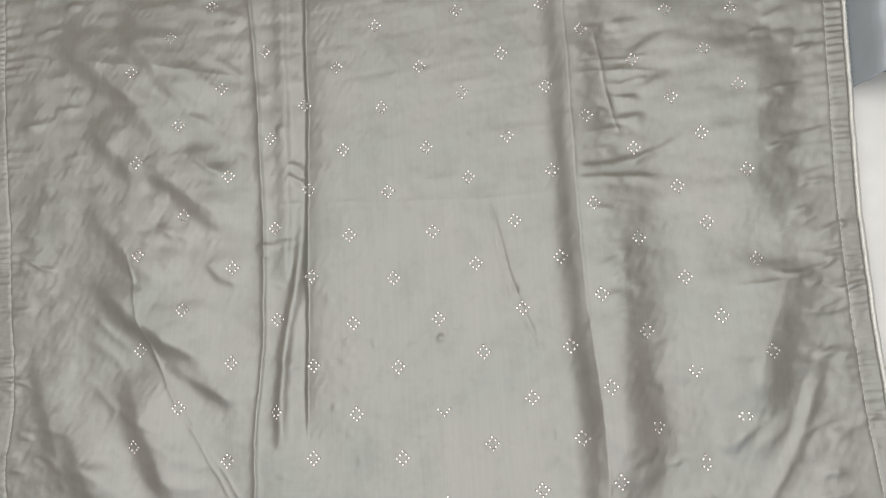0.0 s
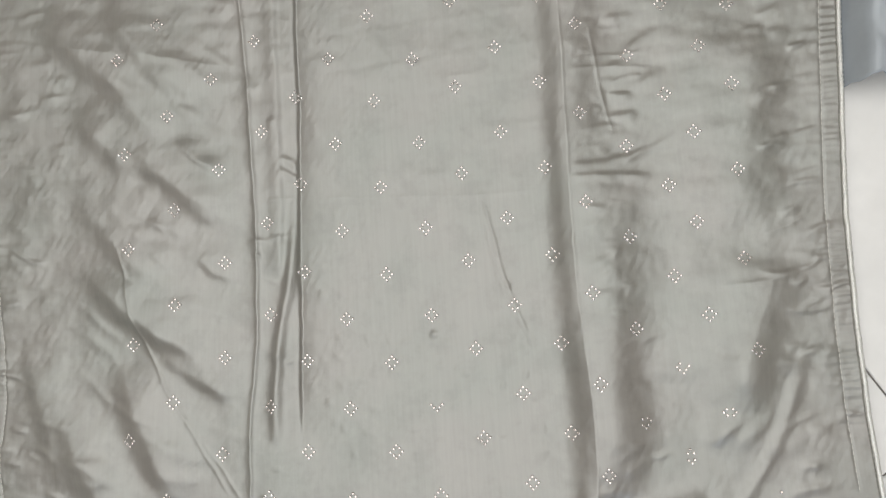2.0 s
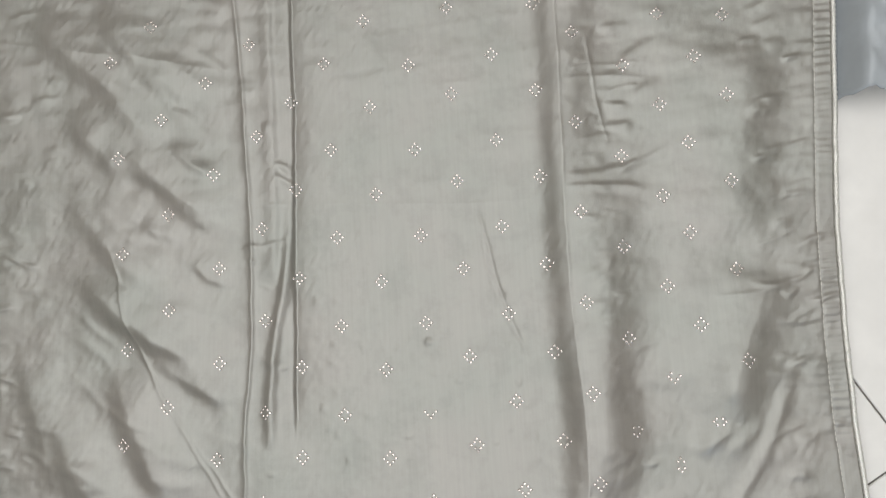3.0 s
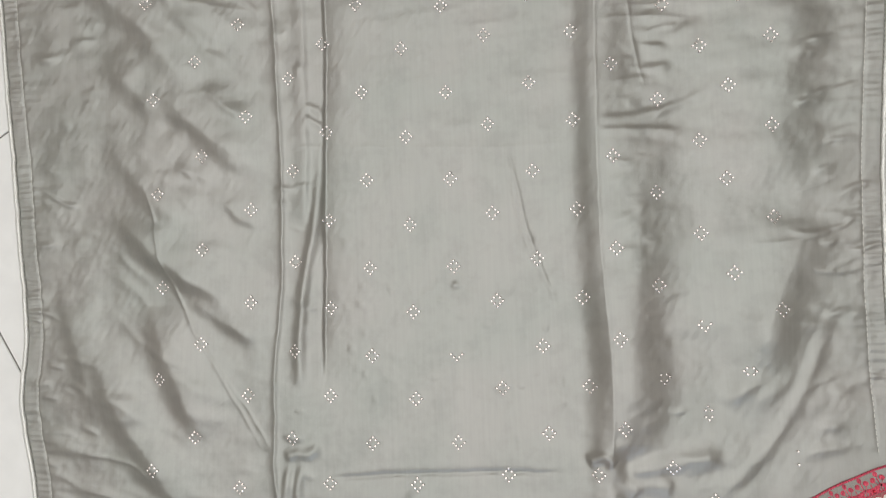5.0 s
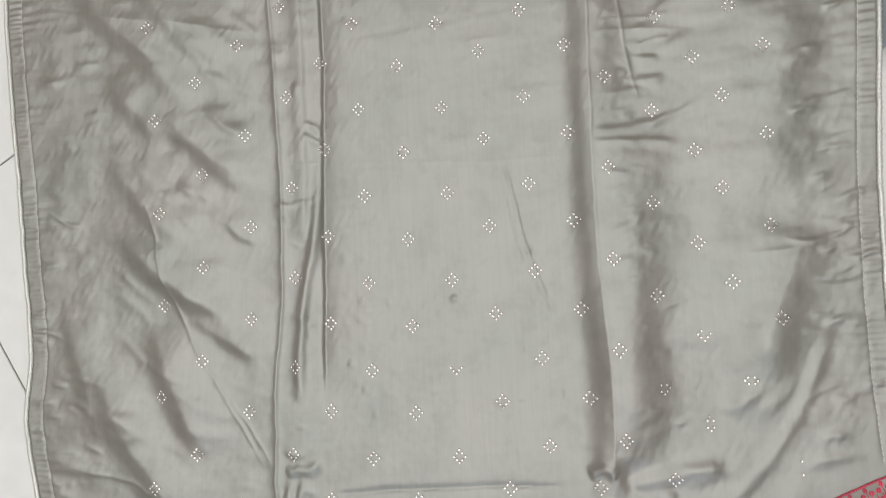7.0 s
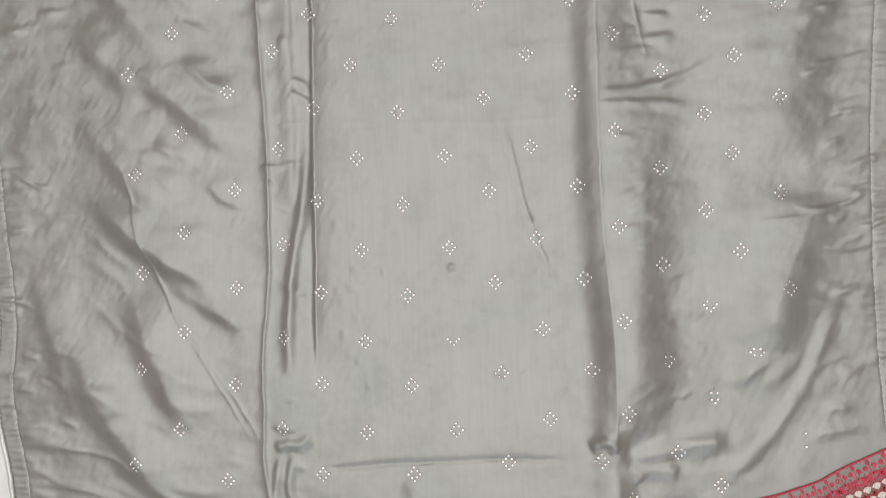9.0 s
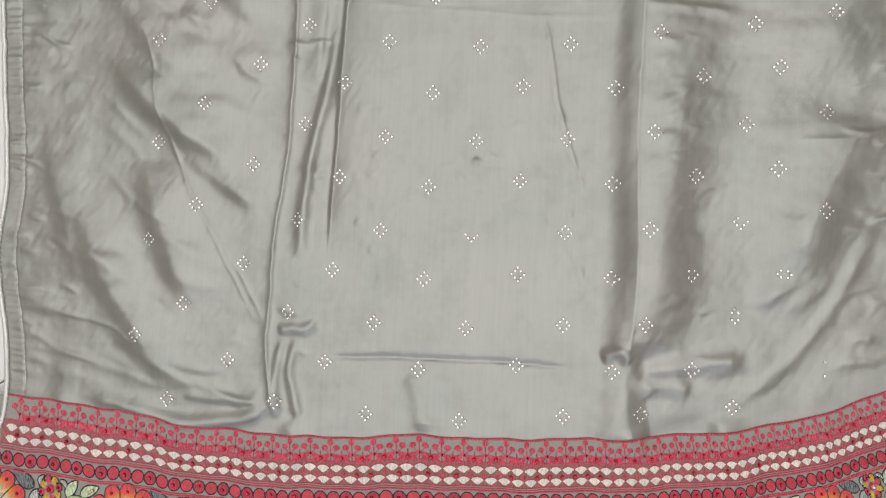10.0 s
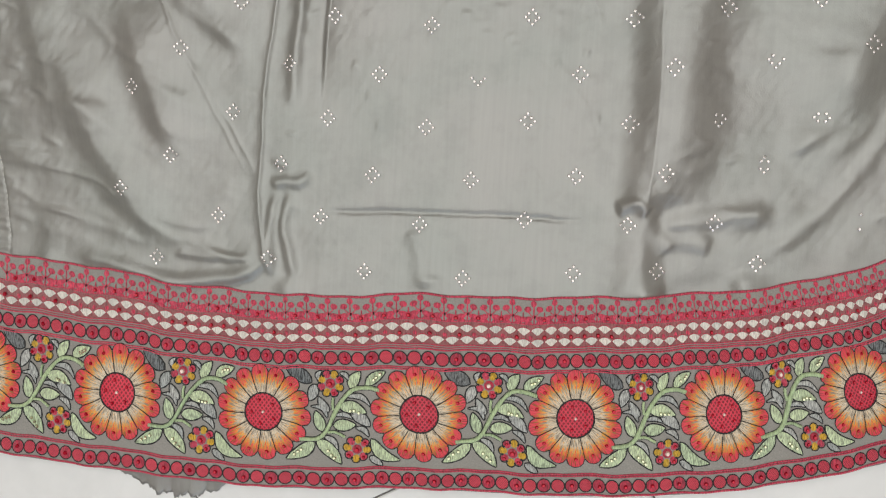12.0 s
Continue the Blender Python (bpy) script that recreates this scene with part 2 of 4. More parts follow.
# slanting folds of the left panel: each steep below and gentle above
fold(0.0099, 0.044, 0.0192, (-0.528, 0.578), (-0.477, 0.510), (-0.428, 0.465), (-0.385, 0.424), (-0.342, 0.370), (-0.312, 0.333), fade=0.38)
fold(0.009, 0.044, 0.0176, (-0.424, 0.563), (-0.384, 0.510), (-0.345, 0.462), (-0.299, 0.418), (-0.249, 0.394), fade=0.38)
fold(0.0081, 0.044, 0.016, (-0.453, 0.401), (-0.418, 0.363), (-0.386, 0.333), (-0.365, 0.286), fade=0.38)
fold(0.0108, 0.044, 0.0152, (-0.377, 0.362), (-0.343, 0.320), (-0.302, 0.282), (-0.261, 0.251), (-0.224, 0.228), fade=0.38)
fold(0.0036, 0.03, 0.008, (-0.353, 0.249), (-0.323, 0.235), (-0.289, 0.216), fade=0.38)
fold(0.0072, 0.044, 0.016, (-0.453, 0.295), (-0.414, 0.250), (-0.379, 0.207), (-0.338, 0.178), (-0.286, 0.149), fade=0.38)
fold(0.0144, 0.044, 0.016, (-0.445, 0.205), (-0.407, 0.167), (-0.373, 0.136), (-0.339, 0.109), (-0.302, 0.087), (-0.259, 0.058), fade=0.38)
fold(0.0054, 0.04, 0.0112, (-0.339, 0.086), (-0.303, 0.058), (-0.260, 0.033), (-0.224, 0.020), fade=0.38)
fold(0.0135, 0.044, 0.0208, (-0.385, 0.085), (-0.371, 0.043), (-0.356, 0.004), (-0.339, -0.038), (-0.320, -0.075), (-0.291, -0.108), fade=0.38)
fold(0.0117, 0.044, 0.0192, (-0.474, 0.050), (-0.446, -0.003), (-0.419, -0.066), (-0.384, -0.117), (-0.350, -0.164), (-0.297, -0.204), fade=0.38)
fold(0.0054, 0.044, 0.016, (-0.508, 0.115), (-0.488, 0.042), (-0.465, -0.029), (-0.446, -0.091), fade=0.38)
fold(0.0036, 0.022, 0.0072, (-0.312, 0.352), (-0.282, 0.319), (-0.241, 0.293), fade=0.38)
fold(0.0036, 0.022, 0.0072, (-0.288, 0.199), (-0.263, 0.176), (-0.227, 0.159), fade=0.38)
# broad folds of the right panel
fold(0.0105, 0.034, 0.035, (0.215, 0.287), (0.218, 0.236), (0.220, 0.182), (0.220, 0.130), (0.216, 0.078), (0.208, 0.028), (0.207, -0.029), (0.204, -0.078), (0.202, -0.121), fade=0.2)
fold(0.009, 0.036, 0.08, (0.409, 0.454), (0.398, 0.393), (0.388, 0.339), (0.374, 0.294), (0.371, 0.247), (0.359, 0.196), (0.344, 0.152), fade=0.25)
fold(0.011, 0.034, 0.07, (0.402, 0.160), (0.383, 0.111), (0.362, 0.059), (0.344, 0.013), (0.327, -0.029), fade=0.3)
fold(0.006, 0.045, 0.02, (0.359, 0.065), (0.351, 0.018), (0.326, -0.040), (0.299, -0.079), fade=0.3)
fold(0.0028, 0.008, 0.008, (0.419, 0.032), (0.376, -0.061), (0.335, -0.120), (0.274, -0.180))
fold(-0.005, 0.02, 0.012, (0.187, -0.212), (0.226, -0.208), (0.273, -0.199))


def wrinkles(seed, count, x0, x1, y0, y1, length, h, w, turn):
    """Short random creases within a patch, lying about `turn` degrees to the x axis."""
    rs = random.Random(seed)
    for _ in range(count):
        x, y, a, l = rs.uniform(x0, x1), rs.uniform(y0, y1), radians(turn + rs.uniform(-16, 16)), length * rs.uniform(0.5, 1.4)
        dx, dy, b = math.cos(a) * l / 2, math.sin(a) * l / 2, rs.uniform(-0.12, 0.12) * l
        k, ww = h * rs.uniform(0.4, 1.2), w * rs.uniform(0.6, 1.4)
        fold(k, ww, ww * rs.uniform(0.7, 1.6), (x - dx, y - dy), (x - dy * 0.2, y + b), (x + dx, y + dy), fade=0.45)


wrinkles(1, 46, 0.205, 0.26, -0.08, 0.70, 0.05, 0.0013, 0.006, 8)
wrinkles(2, 60, 0.40, 0.46, -0.12, 0.75, 0.05, 0.0022, 0.0045, 8)
wrinkles(4, 50, -0.54, -0.46, -0.18, 0.75, 0.05, 0.0016, 0.0045, -8)
wrinkles(5, 26, -0.14, 0.15, -0.15, 0.75, 0.06, 0.0006, 0.004, -70)
wrinkles(6, 26, 0.26, 0.42, -0.12, 0.70, 0.08, 0.0014, 0.009, 28)
wrinkles(7, 16, -0.21, -0.16, -0.20, 0.70, 0.03, 0.0014, 0.004, -5)
wrinkles(8, 80, -0.13, 0.13, -0.06, 0.14, 0.016, 0.0009, 0.004, 0)
wrinkles(9, 34, -0.52, -0.22, -0.21, -0.02, 0.10, 0.0018, 0.007, -14)
wrinkles(11, 16, -0.50, 0.40, -0.36, -0.22, 0.10, 0.0022, 0.012, 90)
wrinkles(12, 44, -0.42, -0.25, -0.10, 0.72, 0.09, 0.0014, 0.008, -38)
wrinkles(13, 30, 0.20, 0.25, -0.06, 0.45, 0.035, 0.0012, 0.004, 4)
wrinkles(14, 24, -0.13, 0.15, -0.20, 0.70, 0.05, 0.0006, 0.006, 5)
wrinkles(10, 14, 0.19, 0.40, -0.17, -0.06, 0.06, 0.0016, 0.007, 15)

# sharp creases
fold(0.0018, 0.003, 0.003, (0.066, 0.250), (0.079, 0.201), (0.088, 0.154), (0.100, 0.106), (0.124, 0.040), sharp=True)
fold(0.0012, 0.003, 0.003, (0.070, 0.223), (0.081, 0.154), (0.094, 0.107), (0.113, 0.066), sharp=True)
fold(0.0018, 0.003, 0.003, (-0.399, 0.240), (-0.377, 0.187), (-0.366, 0.128), (-0.345, 0.077), (-0.324, 0.034), (-0.295, -0.015), (-0.268, -0.064), (-0.235, -0.125), sharp=True)
fold(0.0014, 0.003, 0.003, (-0.302, 0.005), (-0.281, -0.030), (-0.254, -0.071), (-0.232, -0.112), sharp=True)
fold(0.0011, 0.003, 0.003, (0.214, 0.447), (0.220, 0.390), (0.227, 0.328), (0.233, 0.296), sharp=True)
fold(0.0013, 0.004, 0.004, (0.191, 0.394), (0.224, 0.400), (0.288, 0.399), sharp=True)
fold(0.0013, 0.004, 0.004, (0.187, 0.382), (0.229, 0.385), (0.289, 0.379), sharp=True)
fold(0.0016, 0.004, 0.004, (0.233, 0.362), (0.253, 0.369), (0.276, 0.371), sharp=True)
fold(0.0019, 0.005, 0.007, (0.174, 0.265), (0.211, 0.265), (0.270, 0.279), (0.302, 0.291))
fold(0.0017, 0.004, 0.006, (0.174, 0.251), (0.210, 0.250), (0.267, 0.248))
fold(0.0016, 0.004, 0.004, (0.331, 0.110), (0.373, 0.112), (0.426, 0.120), sharp=True)
fold(0.0012, 0.004, 0.004, (0.385, 0.166), (0.416, 0.175), (0.440, 0.185), sharp=True)
fold(0.0006, 0.004, 0.004, (-0.137, 0.256), (-0.052, 0.249), (0.058, 0.243), (0.170, 0.241), sharp=True)
fold(0.0006, 0.004, 0.004, (-0.565, 0.508), (-0.439, 0.479), (-0.302, 0.451), (-0.221, 0.432), sharp=True)
fold(0.001, 0.003, 0.003, (-0.199, 0.258), (-0.173, 0.258), (-0.154, 0.258), sharp=True)
fold(0.002, 0.004, 0.005, (-0.178, 0.312), (-0.163, 0.305), (-0.152, 0.294))
fold(0.002, 0.004, 0.005, (-0.179, 0.296), (-0.164, 0.288), (-0.153, 0.279))
# creases and puckers above the border
fold(-0.0035, 0.0035, 0.0035, (-0.172, -0.145), (-0.067, -0.141), (0.015, -0.138), (0.128, -0.141), sharp=True)
fold(0.006, 0.012, 0.009, (0.183, -0.139), (0.220, -0.134), (0.257, -0.128), (0.298, -0.121))
fold(0.006, 0.006, 0.006, (0.144, -0.128), (0.163, -0.121), (0.177, -0.130))
fold(0.003, 0.01, 0.008, (0.171, -0.124), (0.187, -0.151), (0.199, -0.167))
fold(0.002, 0.01, 0.01, (0.190, -0.162), (0.217, -0.152), (0.239, -0.159))
fold(0.007, 0.01, 0.006, (-0.452, -0.204), (-0.391, -0.215), (-0.344, -0.226), (-0.315, -0.232), (-0.273, -0.226), (-0.235, -0.215), (-0.212, -0.190))
fold(0.003, 0.006, 0.004, (-0.326, -0.198), (-0.274, -0.203), (-0.223, -0.197))
fold(0.0025, 0.004, 0.004, (-0.489, -0.110), (-0.440, -0.118), (-0.403, -0.130), (-0.383, -0.145), sharp=True)
fold(0.004, 0.006, 0.006, (-0.204, -0.123), (-0.212, -0.160), (-0.214, -0.190), (-0.210, -0.220))
fold(0.004, 0.006, 0.006, (-0.186, -0.122), (-0.197, -0.159), (-0.192, -0.188), (-0.183, -0.224))
fold(0.004, 0.006, 0.006, (-0.215, -0.121), (-0.198, -0.116), (-0.183, -0.117), (-0.165, -0.106))
fold(0.003, 0.014, 0.014, (-0.034, -0.201), (-0.035, -0.231), (-0.035, -0.272))
fold(0.004, 0.014, 0.012, (-0.194, -0.213), (-0.189, -0.243), (-0.188, -0.286), (-0.192, -0.335))
fold(0.004, 0.016, 0.012, (0.177, -0.197), (0.185, -0.231), (0.197, -0.275))
fold(0.005, 0.02, 0.016, (0.267, -0.179), (0.282, -0.223), (0.303, -0.277))
fold(0.003, 0.014, 0.01, (-0.060, -0.156), (-0.050, -0.185), (-0.044, -0.223))


def ripple(X, Y, seed, cells, sx=1.0, sy=1.0):
    """Soft random swell: a sum of sines in random directions."""
    rs = np.random.RandomState(seed)
    z = np.zeros(X.shape)
    for k in range(14):
        a, ph, f = rs.uniform(0, 2 * np.pi), rs.uniform(0, 2 * np.pi), cells * rs.uniform(0.5, 1.6)
        z += np.sin(2 * np.pi * f * (X * sx * np.cos(a) + Y * sy * np.sin(a)) + ph)
    return z / 5.0


def height(X, Y):
    X, Y = np.asarray(X, float), np.asarray(Y, float)
    z = np.full(X.shape, 0.014)
    # the folds waver a little
    FX = X + 0.0010 * ripple(X, Y, 21, 7.0) + 0.0005 * ripple(X, Y, 22, 24.0)
    FY = Y + 0.0012 * ripple(X, Y, 23, 7.0) + 0.0005 * ripple(X, Y, 24, 24.0)
    for h, wl, wr, pts, sharp, fade in FOLDS:
        reach = 3.2 * max(wl, wr)
        p = np.asarray(pts)
        on = (X > p[:, 0].min() - reach) & (X < p[:, 0].max() + reach) & (Y > p[:, 1].min() - reach) & (Y < p[:, 1].max() + reach)
        if not on.any():
            continue
        d, u = track(FX[on], FY[on], pts)
        w = np.where(d < 0, wl, wr)
        prof = np.exp(-np.abs(d) / w * 1.4) if sharp else np.exp(-(d / w) ** 2)
        ends = smooth(0, fade, u) * smooth(0, fade, 1 - u) if fade > 0 else 1.0
        z[on] += h * prof * ends
    # small unevenness, stronger on the loose side panels
    loose = smooth(0.10, 0.24, np.abs(X - 0.0))
    above = smooth(0.0, 0.04, Y - centre_y(X) - 0.125)
    z += (0.0005 + 0.0006 * loose * above) * ripple(X, Y, 3, 9.0, 1.0, 1.3)
    z += (0.00020 + 0.00030 * loose * above) * ripple(X, Y, 5, 26.0, 0.7, 1.4)
    z += 0.00014 * ripple(X, Y, 8, 70.0) * above
    # gathers along both selvages
    for edge, sign, seed in ((left_x(Y), 1, 11), (right_x(Y), -1, 12)):
        d = (X - edge) * sign
        rs = np.random.RandomState(seed)
        ph = 1.2 * np.sin(Y * 41 + seed) + 0.9 * np.sin(Y * 97 + 2 * seed) + d * 18 * np.sin(Y * 23 + seed)
        amp = 0.5 + 0.5 * np.sin(Y * 31 + 3 * seed) * np.sin(Y * 13 + seed)
        hem = smooth(0.002, 0.006, d) * (1 - smooth(0.019, 0.024, d))
        far = np.exp(-np.maximum(d - 0.021, 0) / 0.02) * smooth(0.02, 0.026, d)
        z += above * (0.0009 * amp * hem * np.sin(Y * 2 * np.pi / 0.0085 + ph * 2) + 0.0011 * amp * far * np.sin(Y * 2 * np.pi / 0.016 + ph * 1.3))
        z -= 0.0006 * np.exp(-((d - 0.022) / 0.0016) ** 2) * above
    return np.maximum(z, 0.003)


# a table of heights, read off for all that is sewn on
GX, GY = np.linspace(-0.66, 0.60, 631), np.linspace(-0.56, 0.90, 731)
_X, _Y = np.meshgrid(GX, GY)
GZ = height(_X, _Y)


def lie(x, y):
    """The cloth's height at a place."""
    x, y = np.asarray(x, float), np.asarray(y, float)
    fx, fy = (x - GX[0]) / (GX[1] - GX[0]), (y - GY[0]) / (GY[1] - GY[0])
    i, j = np.clip(fx.astype(int), 0, len(GX) - 2), np.clip(fy.astype(int), 0, len(GY) - 2)
    u, v = fx - i, fy - j
    return GZ[j, i] * (1 - u) * (1 - v) + GZ[j, i + 1] * u * (1 - v) + GZ[j + 1, i] * (1 - u) * v + GZ[j + 1, i + 1] * u * v


# ---- builders ----
def part(name, data, mat, parent=None, label="", flat=False):
    """Links a bmesh or a (verts, faces) pair as one mesh object under a thing or part."""
    me = bpy.data.meshes.new(name)
    if isinstance(data, tuple):
        me.from_pydata([tuple(p) for p in data[0]], [], [tuple(q) for q in data[1]])
    else:
        data.to_mesh(me)
        data.free()
    me.materials.append(mat)
    if not flat:
        me.polygons.foreach_set("use_smooth", [True] * len(me.polygons))
    me.update()
    ob = new(name, me)
    if parent:
        ob.parent = parent
    if label:
        tagged(ob, label)
    return ob


def box(x0, x1, y0, y1, z0, z1):
    v = [(x, y, z) for z in (z0, z1) for y in (y0, y1) for x in (x0, x1)]
    f = [(0, 2, 3, 1), (4, 5, 7, 6), (0, 1, 5, 4), (2, 6, 7, 3), (0, 4, 6, 2), (1, 3, 7, 5)]
    return v, f


def grid_faces(nx, ny):
    i = np.arange(nx - 1)[None, :] + nx * np.arange(ny - 1)[:, None]
    return np.stack([i, i + 1, i + 1 + nx, i + nx], -1).reshape(-1, 4)


# ---- floor and room ----
TILE_C = plain_material("cream_floor_tile", (0.84, 0.835, 0.815), 0.25, 0.0, 0.03, 9.0, 0.05)
GROUT = plain_material("dark_grout", (0.16, 0.15, 0.14), 0.9, 0.0, 0.2, 400.0)
PLASTER = plain_material("beige_plaster", (0.39, 0.365, 0.335), 0.8, 0.0, 0.1, 60.0, 0.04)
floor = tagged(part("floor", box(-2.4, 2.4, -2.4, 2.4, -0.1, -0.002), GROUT, None, flat=True), "pale cream polished floor tiles with thin dark joints", "floor", kind="structure")


def floor_tiles():
    """Square tiles with a narrow joint, bevelled along the rim, laid on the skew, all on one mesh."""
    s, g, b = 0.46, 0.0022, 0.0012
    a = s / 2 - g / 2
    me = None
    turn = Matrix.Rotation(radians(31), 4, "Z")
    for i in range(-9, 10):
        for j in range(-9, 10):
            m = turn @ Matrix.Translation((0.42 + (i + 0.5) * s, -0.345 + (j + 0.5) * s, 0))
            if max(abs(m.translation.x), abs(m.translation.y)) > 2.27:
                continue
            if me is None:
                v = [(x * (a - k * b), y * (a - k * b), z) for k, z in ((0, -0.004), (0, -0.001), (1, 0.0)) for x, y in ((-1, -1), (1, -1), (1, 1), (-1, 1))]
                f = [(4 * r + q, 4 * r + (q + 1) % 4, 4 * r + 4 + (q + 1) % 4, 4 * r + 4 + q) for r in (0, 1) for q in range(4)] + [(8, 9, 10, 11)]
                ob = part("tile", (v, f), TILE_C, floor, flat=True)
                me = ob.data
            else:
                ob = new("tile", me)
                ob.parent = floor
            ob.matrix_local = m


for nm, bx in (("wall_north", (-2.6, 2.6, 2.4, 2.6, -0.1, 2.8)), ("wall_west", (-2.6, -2.4, -2.4, 2.4, -0.1, 2.8)), ("wall_east", (2.4, 2.6, -2.4, 2.4, -0.1, 2.8))):
    tagged(part(nm, box(*bx), PLASTER, flat=True), "plain beige plastered wall of the room", "wall", kind="structure")


def wall_with_window(name, axis, at, c, w, z0, z1):
    """A wall 0.2 m thick with an opening through it; axis: the wall runs along x or y."""
    bm = bmesh.new()
    for a0, a1, b0, b1 in ((-2.6, c - w / 2, -0.1, 2.8), (c + w / 2, 2.6, -0.1, 2.8), (c - w / 2, c + w / 2, -0.1, z0), (c - w / 2, c + w / 2, z1, 2.8)):
        lo, hi = min(at, at + 0.2 * np.sign(at)), max(at, at + 0.2 * np.sign(at))
        v, f = box(a0, a1, lo, hi, b0, b1) if axis == "x" else box(lo, hi, a0 if a0 > -2.5 else -2.4, a1 if a1 < 2.5 else 2.4, b0, b1)
        vs = [bm.verts.new(p) for p in v]
        for q in f:
            bm.faces.new([vs[k] for k in q])
    tagged(part(name, bm, PLASTER, flat=True), "plain beige plastered wall with a window opening", "wall", kind="structure")


wall_with_window("wall_south", "x", -2.4, 0.2, 2.7, 0.45, 2.45)
tagged(part("ceiling", box(-2.6, 2.6, -2.6, 2.6, 2.8, 2.95), PLASTER, flat=True), "plain beige plastered ceiling", "ceiling", kind="structure")

# ---- the saree ----
saree = tagged(new("saree"), "grey-green satin saree with silver motifs and embroidered border on the floor", "saree")


def cloth():
    nx, ny = 780, 640
    u, v = np.meshgrid(np.linspace(0, 1, nx), np.linspace(0, 1, ny))
    y = TOP + (-0.45 - TOP) * v
    for _ in range(3):
        x = left_x(y) + (right_x(y) - left_x(y)) * u
        y = TOP + (hem_y(x) - TOP) * v
    z = height(x, y)
    co = np.stack([x, y, z], -1).reshape(-1, 3)
    f = grid_faces(nx, ny)[:, ::-1]
    me = bpy.data.meshes.new("cloth")
    me.vertices.add(len(co))
    me.vertices.foreach_set("co", co.ravel())
    me.loops.add(f.size)
    me.loops.foreach_set("vertex_index", f.ravel())
    me.polygons.add(len(f))
    me.polygons.foreach_set("loop_start", np.arange(0, f.size, 4))
    me.polygons.foreach_set("use_smooth", np.ones(len(f), bool))
    me.update(calc_edges=True)
    me.validate()
    me.materials.append(SATIN)
    ob = new("cloth", me)
    ob.parent = saree
    mod = ob.modifiers.new("thickness", "SOLIDIFY")
    mod.thickness, mod.offset = 0.0006, -1
    return ob


tagged(cloth(), "crumpled grey-green satin with long pleats")


def cord(name, line, radius, mat, parent, twist=0.0, sides=7, lift=0.0, label="", twists=0.004):
    """A cord that lies on the cloth along line (x, y); twist: how far its strands swell."""
    line = np.asarray(line)
    z = lie(line[:, 0], line[:, 1]) + lift
    p = np.column_stack([line, z])
    t = np.gradient(p, axis=0)
    t /= np.linalg.norm(t, axis=1)[:, None] + 1e-12
    side = np.column_stack([-t[:, 1], t[:, 0], np.zeros(len(t))])
    side /= np.linalg.norm(side, axis=1)[:, None] + 1e-12
    up = np.cross(t, side)
    s = np.concatenate([[0], np.cumsum(np.linalg.norm(np.diff(p, axis=0), axis=1))])
    verts = []
    for k in range(sides):
        a = 2 * np.pi * k / sides
        r = radius * (1 + twist * np.sin(2 * a + s / twists * 2 * np.pi))
        verts.append(p + side * (np.cos(a) * r)[:, None] + up * (np.sin(a) * r * 0.8)[:, None])
    verts = np.stack(verts, 1).reshape(-1, 3)
    n = len(p)
    f = [(i * sides + k, i * sides + (k + 1) % sides, (i + 1) * sides + (k + 1) % sides, (i + 1) * sides + k) for i in range(n - 1) for k in range(sides)]
    f += [tuple(range(sides))[::-1], tuple((n - 1) * sides + k for k in range(sides))]
    return part(name, (verts, f), mat, parent, label)


# ---- sequin motifs ----
def disc(r, n=8, dome=0.25):
    v = [(r * math.cos(2 * math.pi * k / n), r * math.sin(2 * math.pi * k / n), 0) for k in range(n)]
    v += [(0.62 * x, 0.62 * y, dome * r) for x, y, _ in v]
    f = [(k, (k + 1) % n, n + (k + 1) % n, n + k) for k in range(n)] + [tuple(range(n, 2 * n))]
    return v, f


def gem(x, y, r, n=8, dome=0.5, lift=0.0005, tilt=(0, 0)):
    """A little faceted stone or sequin lying on the cloth."""
    z = float(lie(x, y)) + lift
    v, f = disc(r, n, dome)
    return [(x + a, y + b, z + c + a * tilt[0] + b * tilt[1]) for a, b, c in v], f


def join(pieces):
    vs, fs = [], []
    for v, f in pieces:
        o = len(vs)
        vs += [tuple(p) for p in v]
        fs += [tuple(i + o for i in q) for q in f]
    return vs, fs


def slope(x, y, e=0.004):
    return (float(lie(x + e, y) - lie(x - e, y)) / (2 * e), float(lie(x, y + e) - lie(x, y - e)) / (2 * e))


RS = random.Random(5)
MOTIFS = []


def sequin_motif(x, y, missing=()):
    """Eight sequins set in a small diamond."""
    s = 0.0036
    base = new("sequin_motif")
    base.parent = saree
    base.location = (x, y, float(lie(x, y)))
    for k, (a, b) in enumerate(((0, 2), (1, 1), (2, 0), (1, -1), (0, -2), (-1, -1), (-2, 0), (-1, 1))):
        if k in missing:
            continue
        dx, dy = a * s * 0.93 + RS.uniform(-1, 1) * 0.0004, b * s + RS.uniform(-1, 1) * 0.0004
        t = slope(x + dx, y + dy)
        if MOTIFS:
            ob = new("sequin", MOTIFS[0])
        else:
            ob = part("sequin", disc(0.00175, 8, 0.3), SEQUIN, flat=True)
            MOTIFS.append(ob.data)
        ob.parent = base
        up = Vector((-t[0] + RS.uniform(-0.15, 0.15), -t[1] + RS.uniform(-0.15, 0.15), 1)).normalized()
        ob.matrix_local = Matrix.Translation((dx, dy, float(lie(x + dx, y + dy)) - base.location.z + 0.0006)) @ up.to_track_quat("Z", "Y").to_matrix().to_4x4()


def motif_column(x, y, down, up, gaps=None):
    """A column of motifs from `down` rows below to `up` rows above; x and y: polynomials of the row's number."""
    for k in range(-down, up + 1):
        sequin_motif(sum(c * k ** p for p, c in enumerate(x)), sum(c * k ** p for p, c in enumerate(y)), (gaps or {}).get(k, ()))


